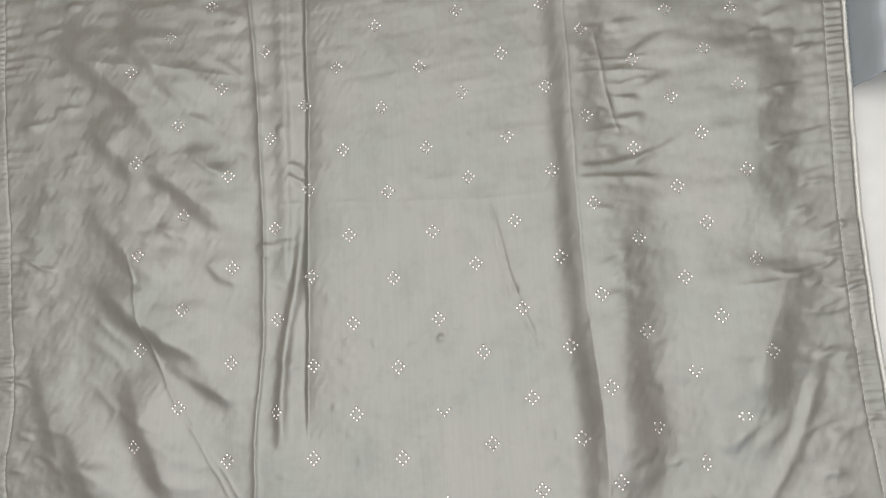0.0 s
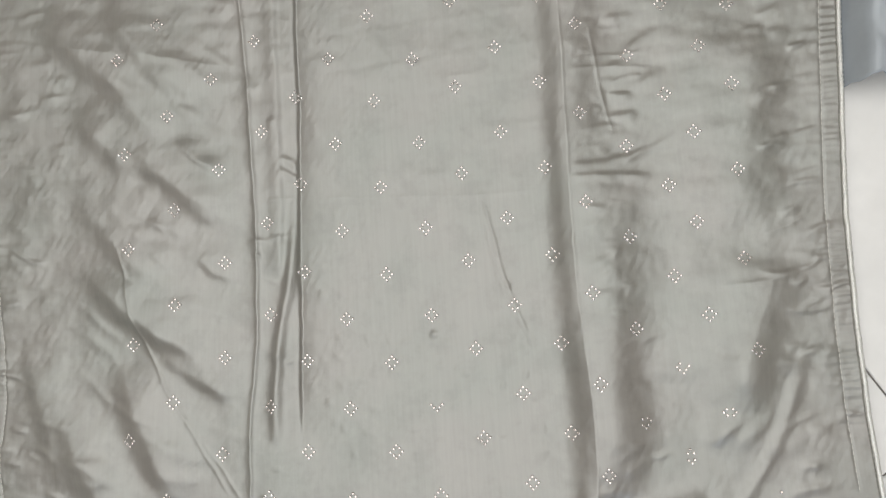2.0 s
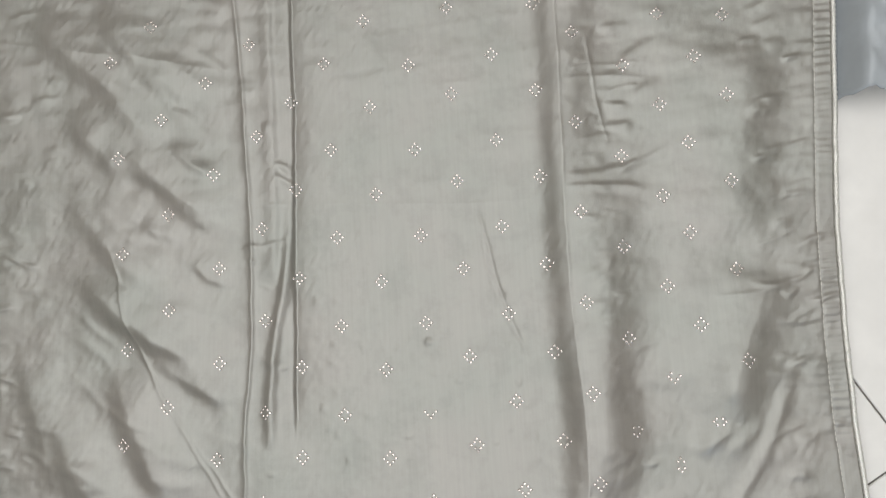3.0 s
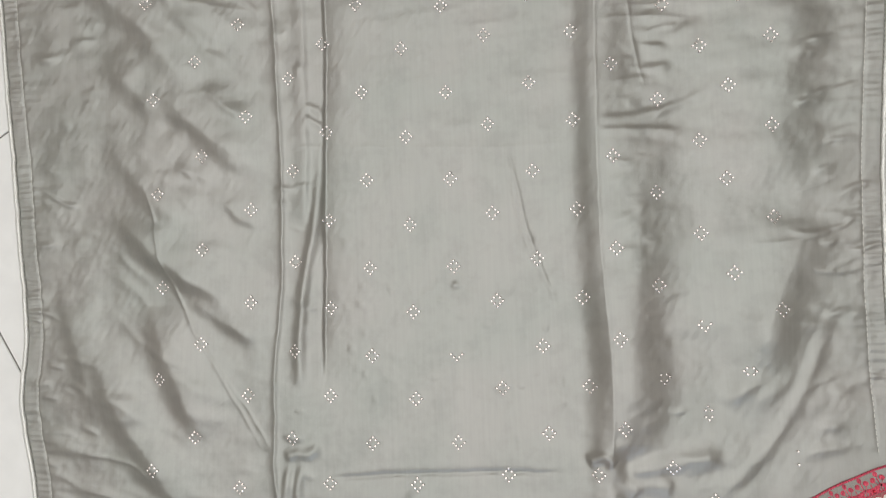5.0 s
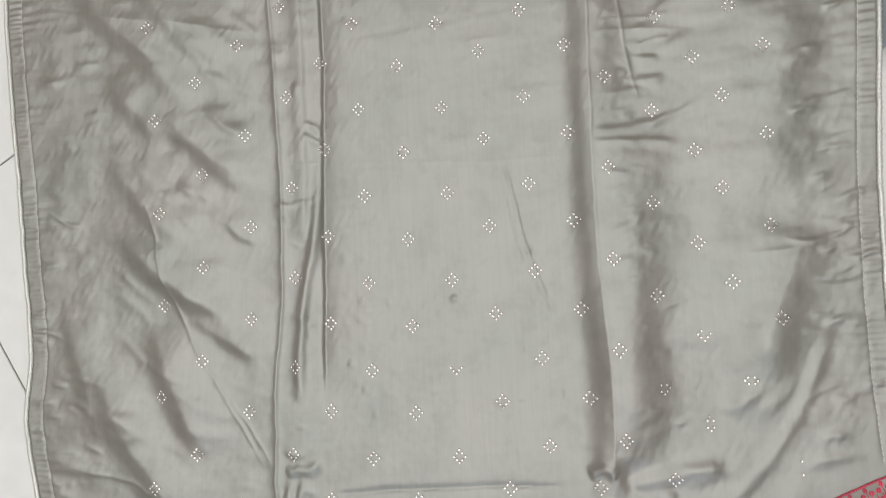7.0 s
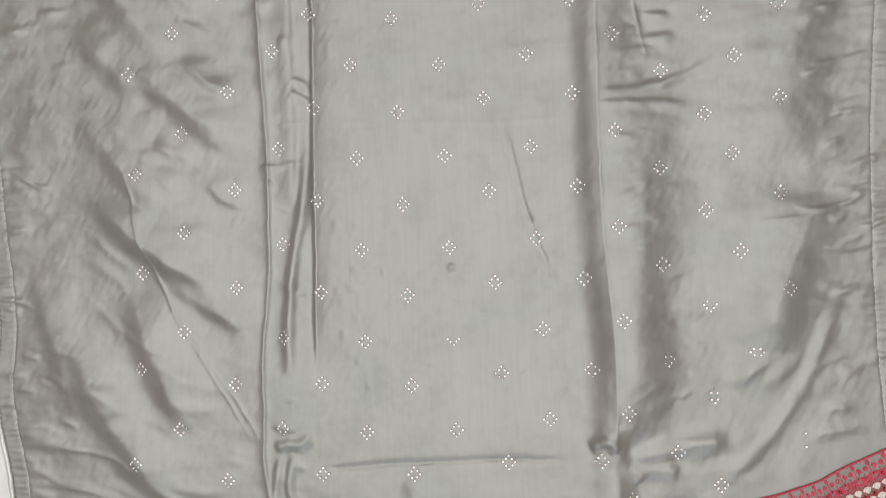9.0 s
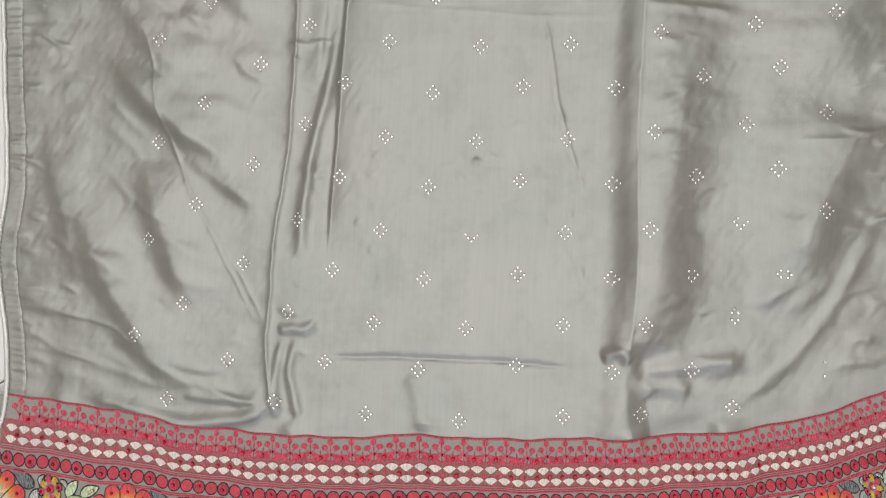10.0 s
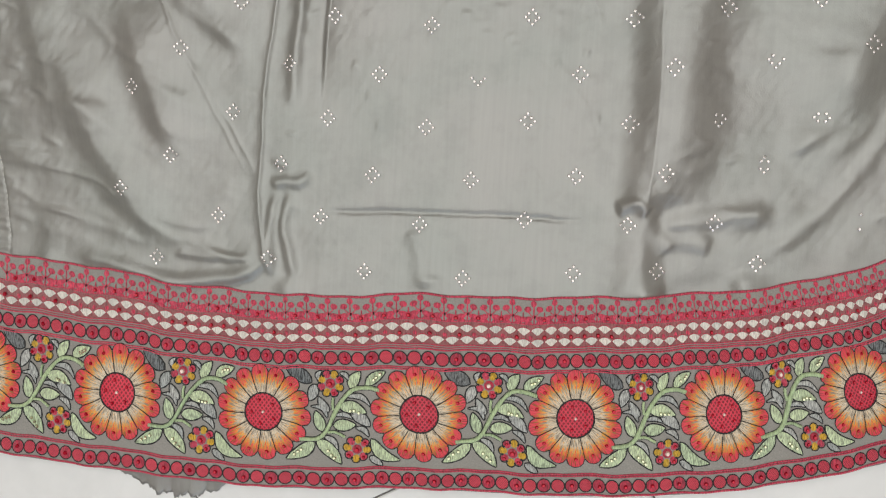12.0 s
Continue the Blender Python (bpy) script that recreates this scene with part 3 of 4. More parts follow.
motif_column((0.0003, 0.0013, -0.0005), (-0.0019, 0.1030, 0.0007), 2, 7, {0: (0, 1, 7)})
motif_column((-0.0502, 0.0012, -0.0005), (-0.0526, 0.1010, 0.0013), 1, 7)
motif_column((0.0527, -0.0022, 0.0003), (-0.0424, 0.1004, 0.0013), 1, 7)
motif_column((0.1013, -0.0021, 0.0005), (0.0048, 0.1009, 0.0011), 2, 7)
motif_column((-0.1016, 0.0017, -0.0009), (-0.0008, 0.1042, 0.0011), 2, 7)
motif_column((0.1519, -0.0037, 0.0009), (-0.0420, 0.0999, 0.0011), 1, 7)
motif_column((-0.1542, 0.0029, -0.0007), (-0.0472, 0.1043, 0.0011), 1, 4)
motif_column((-0.1972, 0.0045, -0.0016), (0.0074, 0.1067, 0.0021), 2, 6)
motif_column((-0.2584, 0.0099, -0.0027), (-0.0445, 0.1116, 0.0012), 1, 6)
motif_column((-0.3159, 0.0071, -0.0028), (0.0199, 0.1149, 0.0014), 2, 5)
motif_column((-0.3713, 0.0047, -0.0020), (-0.0221, 0.1115, 0.0021), 1, 6)
motif_column((0.1875, 0.0006, 0.0006), (0.0108, 0.1011, 0.0016), 2, 6)
motif_column((0.2346, -0.0018, 0.0019), (-0.0339, 0.1017, 0.0015), 1, 6, {0: (0, 6)})
motif_column((0.2822, 0.0020, 0.0009), (0.0237, 0.1010, 0.0019), 2, 6, {0: (0, 1), -1: (2, 6)})
motif_column((0.3268, -0.0139, 0.0044), (-0.0292, 0.1098, -0.0007), 0, 6, {0: (0, 4)})
motif_column((0.3633, 0.0002, 0.0011), (0.0377, 0.1038, -0.0002), 0, 6)
sequin_motif(0.372, -0.125, (1, 2, 3, 5, 6, 7))

# ---- edges ----
ys = np.arange(-0.44, TOP, 0.0012)
EDGE = np.column_stack([left_x(ys), ys])
cord("piping", EDGE[EDGE[:, 1] > -0.425], 0.0030, SILVER, saree, 0.20, 7, 0.0012, "twisted silver cord along the selvage", 0.006)
EDGE = np.column_stack([right_x(ys), ys])
cord("piping", EDGE[EDGE[:, 1] > -0.32], 0.0030, SILVER, saree, 0.20, 7, 0.0012, "twisted silver cord along the selvage", 0.006)


# ---- stitching along the selvages ----
def stitch_line(edge_of, sign, y0, y1):
    """A running stitch of short thread ends, 22 mm inside the selvage."""
    out, y = [], y0
    while y < y1:
        p = []
        for q in (y, y + 0.0042):
            x = float(edge_of(q)) + sign * 0.0222
            p.append((x, q, float(lie(x, q)) + 0.0006))
        (xa, ya, za), (xb, yb, zb) = p
        w = 0.00045
        v = [(xa - w, ya, za), (xa + w, ya, za), (xb + w, yb, zb), (xb - w, yb, zb), (0.5 * (xa + xb), 0.5 * (ya + yb), 0.5 * (za + zb) + 0.0006)]
        out.append((v, [(0, 1, 4), (1, 2, 4), (2, 3, 4), (3, 0, 4)]))
        y += 0.0062
    tagged(part("stitching", join(out), THREAD, saree, "pale running stitch beside the gathered edge"), kind="stuff")


stitch_line(left_x, 1, -0.20, TOP - 0.01)
stitch_line(right_x, -1, -0.12, TOP - 0.01)

# ---- the embroidered border ----
PITCH = 0.165


def on_border(s, a, b, lift=0.0):
    """From a place on the border (flower number s, a along, b across, in metres) to the world."""
    t = s + np.asarray(a, float) / PITCH
    b = np.asarray(b, float) * bend(W_SCALE, t)
    x, y = bend(FLOWER_X, t), bend(FLOWER_Y, t)
    dx, dy = bend(FLOWER_X, t + 0.05) - bend(FLOWER_X, t - 0.05), bend(FLOWER_Y, t + 0.05) - bend(FLOWER_Y, t - 0.05)
    n = np.hypot(dx, dy)
    px, py = x - dy / n * b, y + dx / n * b
    up = smooth(0.04, 0.12, b)
    py = py + up * (0.004 * np.exp(-((px + 0.045) / 0.035) ** 2) - 0.004 * np.exp(-((px + 0.31) / 0.035) ** 2)) + 0.0008 * np.sin(px * 63) + 0.0005 * np.sin(px * 141 + 1)
    return np.stack([px, py, lie(px, py) + lift], -1)


def inside(s, a, b, rim=0.004):
    p = on_border(s, a, b)
    return left_x(p[1]) + rim < p[0] < right_x(p[1]) - rim


def sewn(name, loc, faces, s, mat, parent, uv=None, lift=0.0009, label=""):
    """A stitched piece: local (along, across, height) laid on the border at flower number s."""
    loc = np.asarray(loc, float)
    p = on_border(s, loc[:, 0], loc[:, 1])
    p[:, 2] += loc[:, 2] + lift
    ob = part(name, (p, faces), mat, parent, label)
    if uv is not None:
        lay = ob.data.uv_layers.new(name="UVMap")
        lay.data.foreach_set("uv", np.asarray(uv, float)[[v for f in faces for v in f]].ravel())
    return ob


OUTLINE = []


def outline(s, line, w=0.0007, lift=0.0007, closed=False):
    """Black stitching along a local line; gathered into one piece."""
    p = np.asarray(line, float)
    if closed:
        p = np.vstack([p, p[:1]])
    t = np.gradient(p, axis=0)
    t /= np.linalg.norm(t, axis=1)[:, None] + 1e-9
    n = np.column_stack([-t[:, 1], t[:, 0]])
    ws = 0.85 * w * (1 + 0.25 * np.sin(np.arange(len(p)) * 2.3))[:, None]
    rows = [p - n * ws, p, p + n * ws]
    vs = np.concatenate([on_border(s, r[:, 0], r[:, 1], lift + h + 0.0005) for r, h in zip(rows, (0, 0.0006, 0))])
    m = len(p)
    OUTLINE.append((vs, [(i, i + 1, m + i + 1, m + i) for i in range(m - 1)] + [(m + i, m + i + 1, 2 * m + i + 1, 2 * m + i) for i in range(m - 1)]))


def border_line(w, r, mat, name="border_line", label="", a=-0.6, b=7.2):
    s = np.arange(a, b, 0.008)
    p = on_border(s, 0, w)
    ok = (p[:, 0] > left_x(p[:, 1]) + 0.002) & (p[:, 0] < right_x(p[:, 1]) - 0.002)
    cord(name, p[ok][:, :2], r, mat, saree, 0.2, 6, 0.0009, label, 0.0035)


for w, r in ((0.1245, 0.0013), (0.0990, 0.0008), (0.0738, 0.0007), (0.0715, 0.0006), (0.0690, 0.0010), (0.0500, 0.0008), (0.0478, 0.0009),
             (-0.0585, 0.0009), (-0.0606, 0.0009), (-0.0800, 0.0012)):
    border_line(w, r, CORAL, label="stitched coral-red border line")


def strip(name, w0, w1, mat, label, lift=0.0003, nw=5):
    s = np.arange(-0.6, 7.2, 0.006)
    p0 = on_border(s, 0, (w0 + w1) / 2)
    s = s[(p0[:, 0] > left_x(p0[:, 1]) + 0.004) & (p0[:, 0] < right_x(p0[:, 1]) - 0.004)]
    v = np.stack([on_border(s, 0, w, lift) for w in np.linspace(w0, w1, nw)], 0).reshape(-1, 3)
    part(name, (v, grid_faces(len(s), nw).tolist()), mat, saree, label)


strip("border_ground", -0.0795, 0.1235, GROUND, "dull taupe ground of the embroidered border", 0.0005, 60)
strip("net_band", 0.0745, 0.0985, NET, "dull pink stitched band behind the fans", 0.0008, 10)


def dome(r, n=14, rings=3, h=0.0016, squash=1.0, ox=0.0, oy=0.0):
    v, f, uv = [(ox, oy, h)], [], [(0.5, 0.5)]
    for k in range(1, rings + 1):
        q = k / rings
        for i in range(n):
            a = 2 * math.pi * i / n
            v.append((ox + r * q * math.cos(a), oy + r * q * squash * math.sin(a), h * (1 - q ** 2.2)))
            uv.append((0.5 + 0.5 * q * math.cos(a), 0.5 + 0.5 * q * math.sin(a)))
    f += [(0, 1 + i, 1 + (i + 1) % n) for i in range(n)]
    for k in range(rings - 1):
        o = 1 + k * n
        f += [(o + i, o + n + i, o + n + (i + 1) % n, o + (i + 1) % n) for i in range(n)]
    return v, f, uv


def stone(s, a, b, r, mat, parent, name="gem"):
    """A faceted stone sewn on the border."""
    v, f = disc(r, 7, 0.7)
    ob = sewn(name, [(a + x, b + y, z) for x, y, z in v], f, s, mat, parent, lift=0.0024)
    ob.data.polygons.foreach_set("use_smooth", [False] * len(ob.data.polygons))
    return ob


def circle_row(w, phase):
    k = 0
    for i in range(-6, 90):
        s = i / 11.5 + phase
        if not inside(s, 0, w, 0.008):
            continue
        v, f, uv = dome(0.0067, 14, 3, 0.0013)
        odd = i % 2
        ob = sewn("roundel", [(x, w + y, z) for x, y, z in v], f, s, CRIMSON if odd else CORAL_NET, saree, uv)
        outline(s, [(0.0069 * math.cos(q / 20 * 2 * math.pi), w + 0.0069 * math.sin(q / 20 * 2 * math.pi)) for q in range(20)], 0.0007, 0.0005, True)
        if odd:
            stone(s, RS.uniform(-1, 1) * 0.001, w + RS.uniform(-1, 1) * 0.001, 0.0024, RUBY, ob)
        k += 1


circle_row(0.0595, 0.02)
circle_row(-0.0705, 0.05)


def fan(s, w, size=0.0090):
    """A ribbed fan: its point below, its arc above."""
    v, f, uv = [], [], []
    na, nr = 9, 3
    for j in range(nr):
        q = 0.12 + 0.88 * j / (nr - 1)
        for i in range(na):
            a = math.radians(-50 + 100 * i / (na - 1))
            rib = 0.0004 * (i % 2)
            v.append((1.02 * size * q * math.sin(a), w - 0.52 * size + 0.95 * size * q * math.cos(a), 0.0004 + 0.0006 * math.sin(math.pi * (0.15 + 0.8 * q)) + rib))
            uv.append((i / (na - 1), q))
    f = grid_faces(na, nr).tolist()
    sewn("fan", v, f, s, CREAM, saree, uv)


RED_LINES = []
for i in range(-6, 86):
    s = i / 11.0 + 0.03
    for w in (0.0915, 0.0795):
        if inside(s, 0, w, 0.007):
            fan(s, w)
            outline_pts = [(0.0078 * math.sin(q), w - 0.0042 + 0.0088 * math.cos(q)) for q in np.radians(np.linspace(-64, 64, 9))]
            RED_LINES.append((s, outline_pts))
    if inside(s + 0.5 / 11, 0, 0.0845, 0.007):
        kind = RS.random()
        if kind < 0.42:
            stone(s + 0.5 / 11, 0, 0.0850, 0.0024, RUBY, saree)
        else:
            v, f, uv = dome(0.0024, 8, 2, 0.0008)
            sewn("knot", [(x, 0.0850 + y, z) for x, y, z in v], f, s + 0.5 / 11, CORAL, saree)


def petal_blob(cx, cy, rx, ry, ang, h=0.001, n=9):
    v, f, _ = dome(1.0, n, 2, h)
    c, q = math.cos(ang), math.sin(ang)
    return [(cx + x * rx * c - y * ry * q, cy + x * rx * q + y * ry * c, z) for x, y, z in v], f


def sprig(s):
    """A small stitched plant: a stem with side twigs, and three buds."""
    b0 = 0.0995
    v, f = [], []
    for k in range(8):
        w = 0.0007 * (1.25 if k % 2 else 0.85)
        v += [(-w, b0 + 0.0026 * k, 0), (0, b0 + 0.0026 * k, 0.0006), (w, b0 + 0.0026 * k, 0)]
    f += [(3 * k + c, 3 * k + c + 1, 3 * k + c + 4, 3 * k + c + 3) for k in range(7) for c in (0, 1)]
    for sx in (-1, 1):
        o = len(v)
        v += [(sx * 0.0030, b0 + 0.0092, 0.0005), (sx * 0.0036, b0 + 0.0084, 0.0002), (sx * 0.0066, b0 + 0.0132, 0.0005), (sx * 0.0072, b0 + 0.0124, 0.0002)]
        f += [(7, 10, o, o + 1), (o, o + 2, o + 3, o + 1)]
    ob = sewn("sprig", v, f, s, CORAL, saree)
    for bud in (petal_blob(0, b0 + 0.0203, 0.0033, 0.0034, 0), petal_blob(-0.0066, b0 + 0.0145, 0.0040, 0.0031, 0.3), petal_blob(0.0066, b0 + 0.0145, 0.0040, 0.0031, -0.3)):
        sewn("bud", *bud, s, CORAL, ob)


def blossom(s):
    """A low, wide stitched blossom with a stone."""
    b0 = 0.1030
    pieces = [petal_blob(sx * 0.0050, b0 + 0.0010, 0.0056, 0.0030, sx * 0.25) for sx in (-1, 1)]
    pieces += [petal_blob(sx * 0.0052, b0 - 0.0024, 0.0048, 0.0022, -sx * 0.2) for sx in (-1, 1)]
    pieces += [petal_blob(0, b0 + 0.0054, 0.0008, 0.0026, 0), petal_blob(0, b0 + 0.0005, 0.0030, 0.0030, 0, 0.0014)]
    v, f = join(pieces)
    ob = sewn("blossom", v, f, s, CORAL, saree)
    if RS.random() < 0.8:
        stone(s, RS.uniform(-1, 1) * 0.001, b0 - 0.0002, 0.0023, RUBY, ob)


for i in range(-4, 56):
    s = i / 7.0 + 0.02
    if inside(s, 0, 0.11, 0.008):
        sprig(s)
    if inside(s + 0.5 / 7, 0, 0.105, 0.01):
        blossom(s + 0.5 / 7)


def big_flower(s):
    """A large round flower: fourteen shaded petals round a netted red centre."""
    if not inside(s, 0, 0, -0.03):
        return
    turn = RS.uniform(-0.1, 0.1)
    v, f, uv = dome(0.0198, 26, 5, 0.0016)
    head = sewn("flower", v, f, s, NETTED, saree, uv, lift=0.0010, label="large embroidered flower with orange petals and red centre")
    n, a0 = 14, math.pi / 14
    rim = []
    for k in range(n):
        mid = turn + 2 * math.pi * (k + 0.5) / n
        v, uv = [], []
        na, nr = 9, 6
        for j in range(nr):
            q = j / (nr - 1)
            for i in range(na):
                e = -1 + 2 * i / (na - 1)
                r1 = 0.0412 + 0.0098 * math.sqrt(max(0.0, 1 - (0.97 * e) ** 2))
                r = 0.0205 + (r1 - 0.0205) * q
                a = mid + e * a0 * 0.97
                v.append((r * math.cos(a), r * math.sin(a), 0.0015 * (1 - e ** 4) * math.sin(math.pi * (0.12 + 0.8 * q)) + 0.0002))
                uv.append(((k + (e + 1) / 2) / n, (r - 0.0205) / 0.0305))
        if inside(s, 0.04 * math.cos(mid), 0.04 * math.sin(mid), 0.004):
            ob = sewn("petal", v, grid_faces(na, nr)[:, ::-1].tolist(), s, PETAL, head, uv)
            stone(s, 0.0425 * math.cos(mid), 0.0425 * math.sin(mid), 0.0021, RUBY, head)
            outline(s, [v[(nr - 1) * na + i][:2] for i in range(na)], 0.0008, 0.0006)
            outline(s, [(r * math.cos(mid - a0), r * math.sin(mid - a0)) for r in np.linspace(0.021, 0.043, 8)], 0.0005, 0.0011)
    outline(s, [(0.0202 * math.cos(q), 0.0202 * math.sin(q)) for q in np.linspace(0, 2 * math.pi, 33)[:-1]], 0.0010, 0.0012, True)
    for k in range(5):
        a = turn + 2 * math.pi * k / 5 + 0.6
        stone(s, 0.013 * math.cos(a), 0.013 * math.sin(a), 0.0020, RUBY, head)
    stone(s, 0, 0, 0.0019, PEARL, head)


def small_flower(s, a, b, turn):
    if not inside(s, a, b, 0.014):
        return
    v, f, uv = dome(0.0052, 12, 3, 0.0022)
    head = sewn("small_flower", [(a + x, b + y, z) for x, y, z in v], f, s, CRIMSON, saree, uv, lift=0.0012, label="small embroidered flower of red and yellow petals")
    for k in range(8):
        q = turn + 2 * math.pi * k / 8
        v, f = petal_blob(a + 0.0103 * math.cos(q), b + 0.0103 * math.sin(q), 0.0046, 0.0039, q, 0.0017, 12)
        sewn("petal", v, f, s, YELLOW if k % 2 else CORAL, head, lift=0.0004)
        if k % 2 == 0 and RS.random() < 0.7:
            stone(s, a + 0.0108 * math.cos(q), b + 0.0108 * math.sin(q), 0.0020, RUBY, head)
        outline(s, [(a + 0.0103 * math.cos(q) + 0.0047 * math.cos(e), b + 0.0103 * math.sin(q) + 0.0047 * math.sin(e)) for e in np.linspace(q - 1.9, q + 1.9, 11)], 0.0007, 0.0005)
    stone(s, a, b, 0.0030, PEARL if RS.random() < 0.5 else RUBY, head)


def leaf(s, a0, b0, a1, b1, w, mat, curve=0.0, spark=False):
    """A stitched leaf from its foot to its tip; curve bends its midrib sideways."""
    if not inside(s, (a0 + a1) / 2, (b0 + b1) / 2, 0.010):
        return
    na, nl = 5, 10
    d = np.array([a1 - a0, b1 - b0])
    ln = np.hypot(*d)
    t, nrm = d / ln, np.array([-d[1], d[0]]) / ln
    v, uv, rim = [], [], [[], []]
    for j in range(nl):
        q = j / (nl - 1)
        half = w * math.sin(math.pi * q ** 0.8) ** 0.75 + 0.00015
        c = np.array([a0, b0]) + d * q + nrm * curve * math.sin(math.pi * q)
        for i in range(na):
            e = -1 + 2 * i / (na - 1)
            p = c + nrm * half * e
            v.append((*p, 0.0013 * (1 - e * e) * math.sin(math.pi * (0.1 + 0.8 * q)) - (0.0004 if i == 2 else 0)))
            uv.append((e * 0.5 + 0.5, q))
            if i in (0, na - 1):
                rim[i > 0].append(p + nrm * e * 0.0003)
    ob = sewn("leaf", v, grid_faces(na, nl)[:, ::-1].tolist(), s, mat, saree, uv)
    outline(s, rim[0] + rim[1][::-1], 0.00095, 0.0004, True)
    if spark:
        for k in range(3):
            q = 0.45 + 0.14 * k
            stone(s, a0 + d[0] * q + RS.uniform(-1, 1) * 0.001, b0 + d[1] * q + RS.uniform(-1, 1) * 0.001, 0.0020, SEQUIN_GREEN, ob, "sequin")


def vine(s, pts, r):
    t = np.linspace(0, len(pts) - 1, 6 * len(pts))
    p = np.asarray(pts, float)
    a, b = bend(p[:, 0], t), bend(p[:, 1], t)
    if not inside(s, a.mean(), b.mean(), 0.03):
        return
    line = on_border(s, a, b)
    cord("vine", line[:, :2], r, STEM, saree, 0.12, 8, 0.0013, "thick light-green stitched stem", 0.003)
    for sg in (-1, 1):
        n = np.column_stack([-np.gradient(b), np.gradient(a)])
        n /= np.linalg.norm(n, axis=1)[:, None]
        outline(s, np.column_stack([a, b]) + sg * n * (r + 0.0002), 0.0005, 0.0003)


def trail(s):
    """The stem, leaves and two small flowers between one large flower and the next."""
    vine(s, ((0.038, -0.029), (0.056, -0.027), (0.066, -0.019), (0.076, 0.0), (0.086, 0.016), (0.098, 0.027), (0.112, 0.028), (0.124, 0.024)), 0.0022)
    vine(s, ((0.068, -0.020), (0.076, -0.020), (0.086, -0.025)), 0.0015)
    vine(s, ((0.075, 0.004), (0.0745, 0.011), (0.0755, 0.017)), 0.0014)
    small_flower(s, 0.073, 0.0325, 0.35)
    small_flower(s, 0.098, -0.0376, 0.62)
    leaf(s, 0.053, 0.033, 0.027, 0.048, 0.0068, BLACKLEAF)
    leaf(s, 0.058, 0.031, 0.050, 0.013, 0.0052, GREYLEAF)
    leaf(s, 0.0700, 0.002, 0.060, 0.018, 0.0042, GREYLEAF, 0.001)
    leaf(s, 0.0685, -0.004, 0.051, 0.007, 0.0026, GREYLEAF, -0.006)
    leaf(s, 0.0625, -0.019, 0.056, 0.003, 0.0056, GREENLEAF)
    leaf(s, 0.0935, 0.028, 0.105, 0.046, 0.0056, GREENLEAF, 0.001)
    leaf(s, 0.110, 0.031, 0.131, 0.044, 0.0054, GREENLEAF, 0.001, True)
    leaf(s, 0.090, 0.019, 0.114, 0.008, 0.0028, GREYLEAF, 0.006)
    leaf(s, 0.081, 0.008, 0.110, 0.001, 0.0066, GREENLEAF, 0.003, True)
    leaf(s, 0.094, 0.001, 0.113, -0.014, 0.0056, GREYLEAF, 0.002)
    leaf(s, 0.074, -0.013, 0.098, -0.011, 0.0060, GREENLEAF)
    leaf(s, 0.077, -0.002, 0.096, -0.005, 0.0022, GREYLEAF, 0.003)
    leaf(s, 0.098, -0.014, 0.111, -0.025, 0.0026, GREYLEAF, 0.003)
    leaf(s, 0.054, -0.031, 0.024, -0.050, 0.0062, GREENLEAF, 0.002, True)
    leaf(s, 0.056, -0.028, 0.081, -0.054, 0.0068, GREENLEAF, 0.002, True)
    leaf(s, 0.064, -0.024, 0.078, -0.039, 0.0028, GREYLEAF, 0.003)
    leaf(s, 0.113, -0.028, 0.143, -0.050, 0.0062, GREENLEAF, -0.007)
    leaf(s, 0.111, -0.047, 0.124, -0.057, 0.0034, GREYLEAF)
    leaf(s, 0.084, 0.044, 0.093, 0.036, 0.0022, GREYLEAF, 0.002)
    leaf(s, 0.060, 0.036, 0.064, 0.046, 0.0024, GREYLEAF, 0.002)


for k in range(8):
    big_flower(k)
for k in range(-1, 7):
    trail(k)


def gathered(name, lines, mat, label):
    tagged(part(name, join(lines), mat, saree, label), kind="stuff")


gathered("outline_stitching", OUTLINE, BLACK, "fine black outline stitching round the embroidery")
OUTLINE = []
for s, pts in RED_LINES:
    outline(s, pts, 0.0005, 0.0004)
gathered("scallop_stitching", OUTLINE, CORAL, "fine coral scallop stitching")

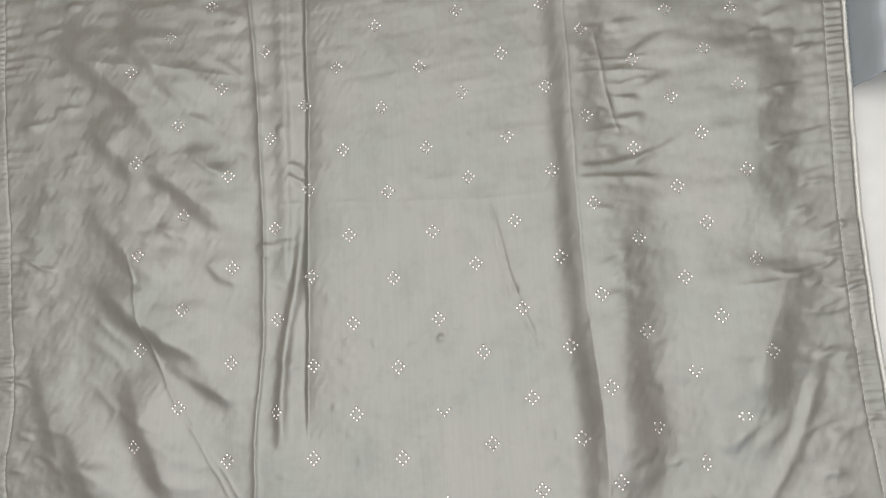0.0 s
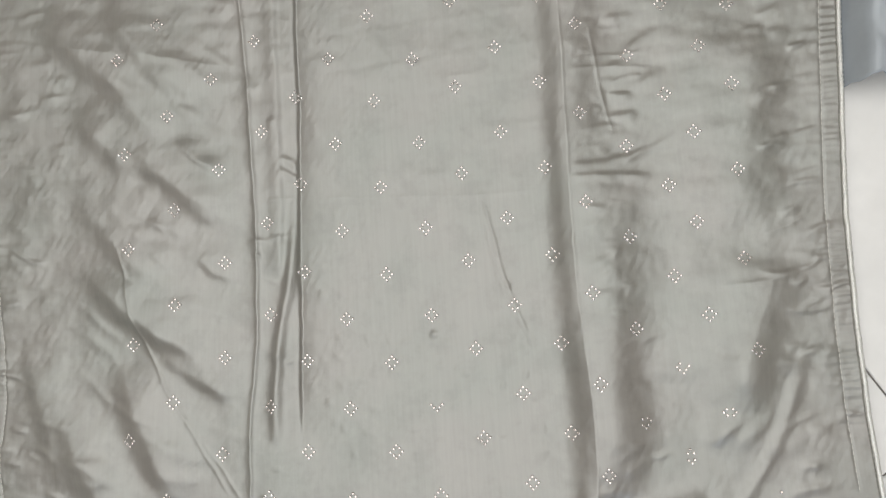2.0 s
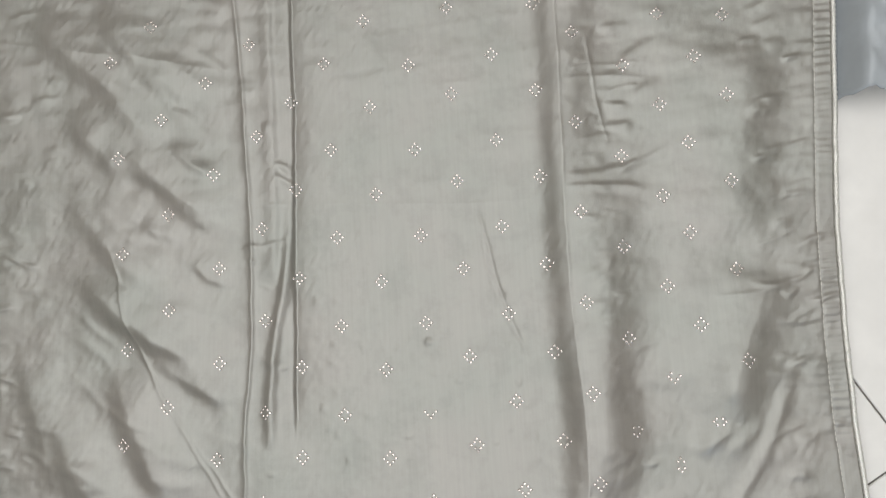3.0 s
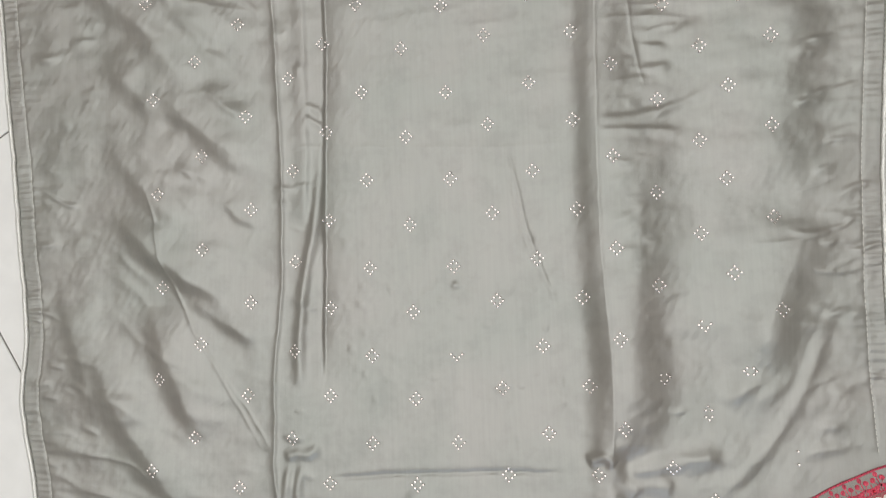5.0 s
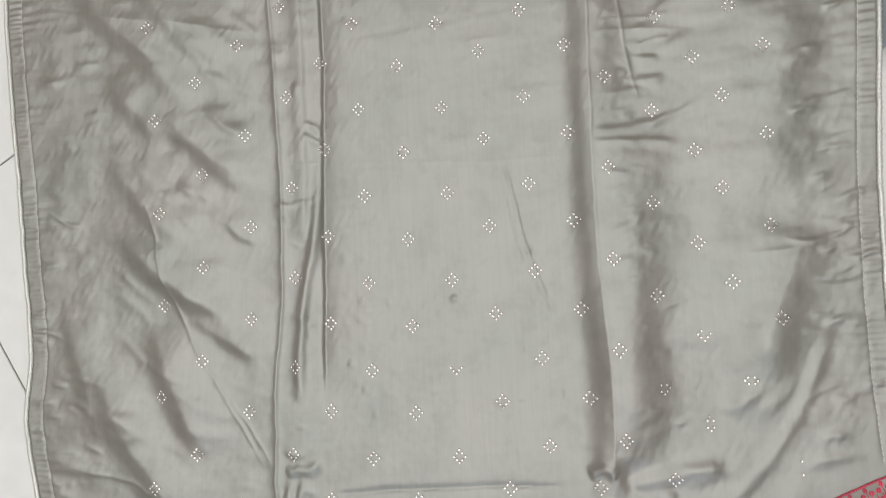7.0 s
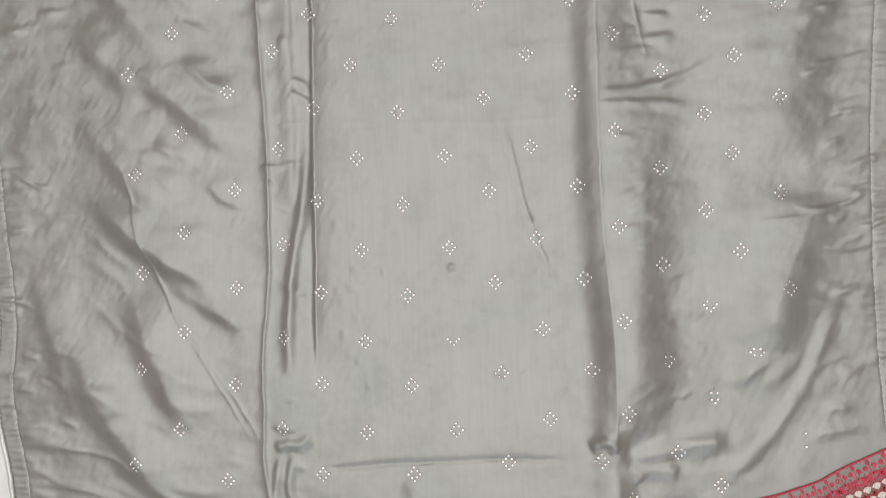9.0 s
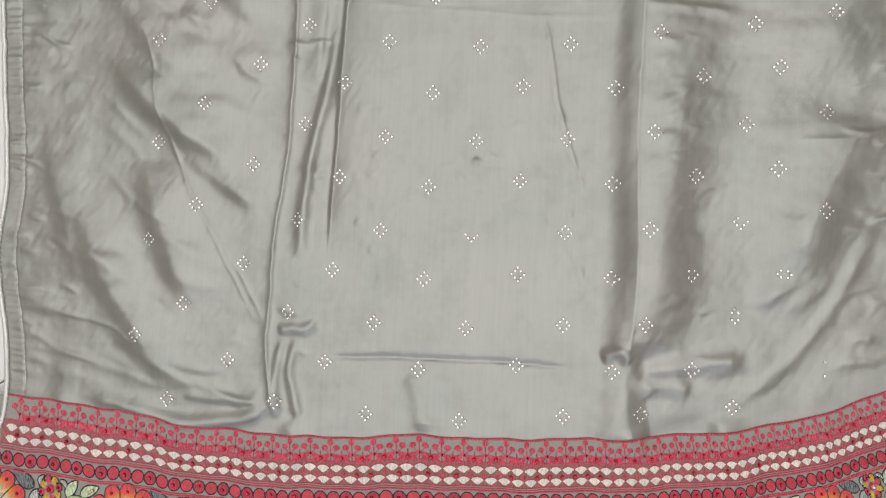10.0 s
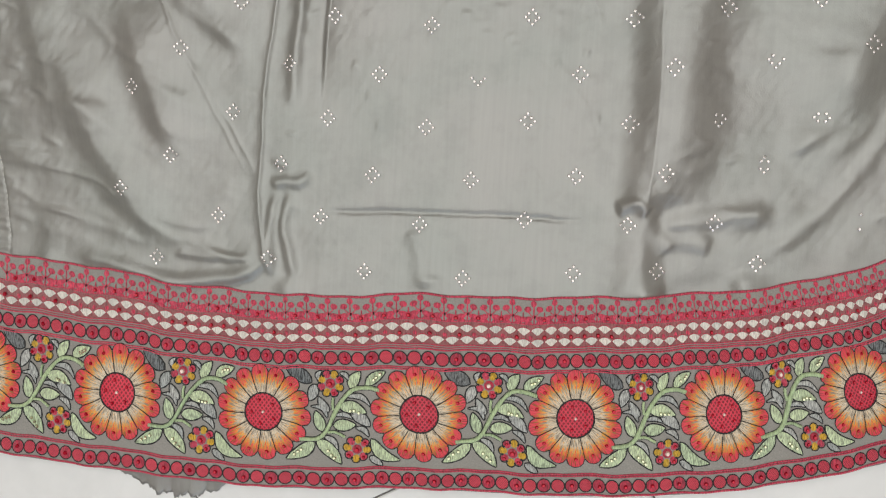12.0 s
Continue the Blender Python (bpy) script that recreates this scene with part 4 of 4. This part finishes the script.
# ---- loose ends round the saree ----
def raw_edge():
    """The frayed end of the cloth's under layer, which shows past the hem."""
    nx, ny = 60, 10
    u, v = np.meshgrid(np.linspace(0, 1, nx), np.linspace(0, 1, ny))
    x = -0.392 + 0.135 * u
    low = 0.026 * np.sin(np.pi * u) ** 0.5 * (1 + 0.10 * np.sin(u * 37) + 0.08 * np.sin(u * 83 + 1) + 0.06 * np.sin(u * 171))
    y = hem_y(x) + 0.02 - (0.02 + low * (0.55 + 0.45 * smooth(0.0, 0.45, u))) * v
    z = 0.0022 + 0.0012 * np.sin(u * 21) * v ** 2 + 0.004 * (1 - v)
    ob = part("under_layer", (np.stack([x, y, np.maximum(z, 0.0012)], -1).reshape(-1, 3), grid_faces(nx, ny)[:, ::-1].tolist()), SATIN, saree, "frayed under layer of grey-green cloth past the hem")
    mod = ob.modifiers.new("thickness", "SOLIDIFY")
    mod.thickness, mod.offset = 0.0005, -1


raw_edge()


def plastic_sheet():
    """A crumpled packing sheet: creased top, ragged front edge a little off the floor."""
    nx, ny = 90, 130
    u, v = np.meshgrid(np.linspace(0, 1, nx), np.linspace(0, 1, ny))
    x = 0.478 + 0.40 * u + 0.06 * v
    front = 0.335 + 0.0012 * np.sin(x * 170) + 0.0012 * np.sin(x * 520 + 1) + 0.001 * np.sin(x * 1100) + 0.03 * np.maximum(x - 0.54, 0)
    y = front + 0.62 * v
    z = 0.036 + 0.004 * np.sin(x * 23 + y * 9) + 0.004 * np.abs(np.sin(x * 31 - y * 22)) + 0.003 * np.abs(np.sin(x * 60 + y * 47)) + 0.003 * np.abs(np.sin(x * 38 - y * 71 + 2 * np.sin(y * 19))) + 0.0015 * np.abs(np.sin(x * 130 + y * 90)) + 0.02 * smooth(0, 0.6, v)
    # it slips under the saree's edge
    z = 0.004 + (z - 0.004) * smooth(0.0, 0.026, x - right_x(y) - 0.002)
    ob = part("plastic_sheet", (np.stack([x, y, z], -1).reshape(-1, 3), grid_faces(nx, ny).tolist()), PLASTIC)
    mod = ob.modifiers.new("thickness", "SOLIDIFY")
    mod.thickness, mod.offset = 0.0012, -1
    # made-up block: its dark front gives the shadow below the sheet's edge
    part("shadow_block", box(0.54, 0.86, 0.352, 0.93, 0.0, 0.030), SHADE, ob, "added dark block that stands in for the shadow under the sheet", flat=True)
    return tagged(ob, "crumpled blue-grey plastic packing sheet beside the saree on the floor", "plastic sheet")


plastic_sheet()

# ---- floor tiles ----
floor_tiles()
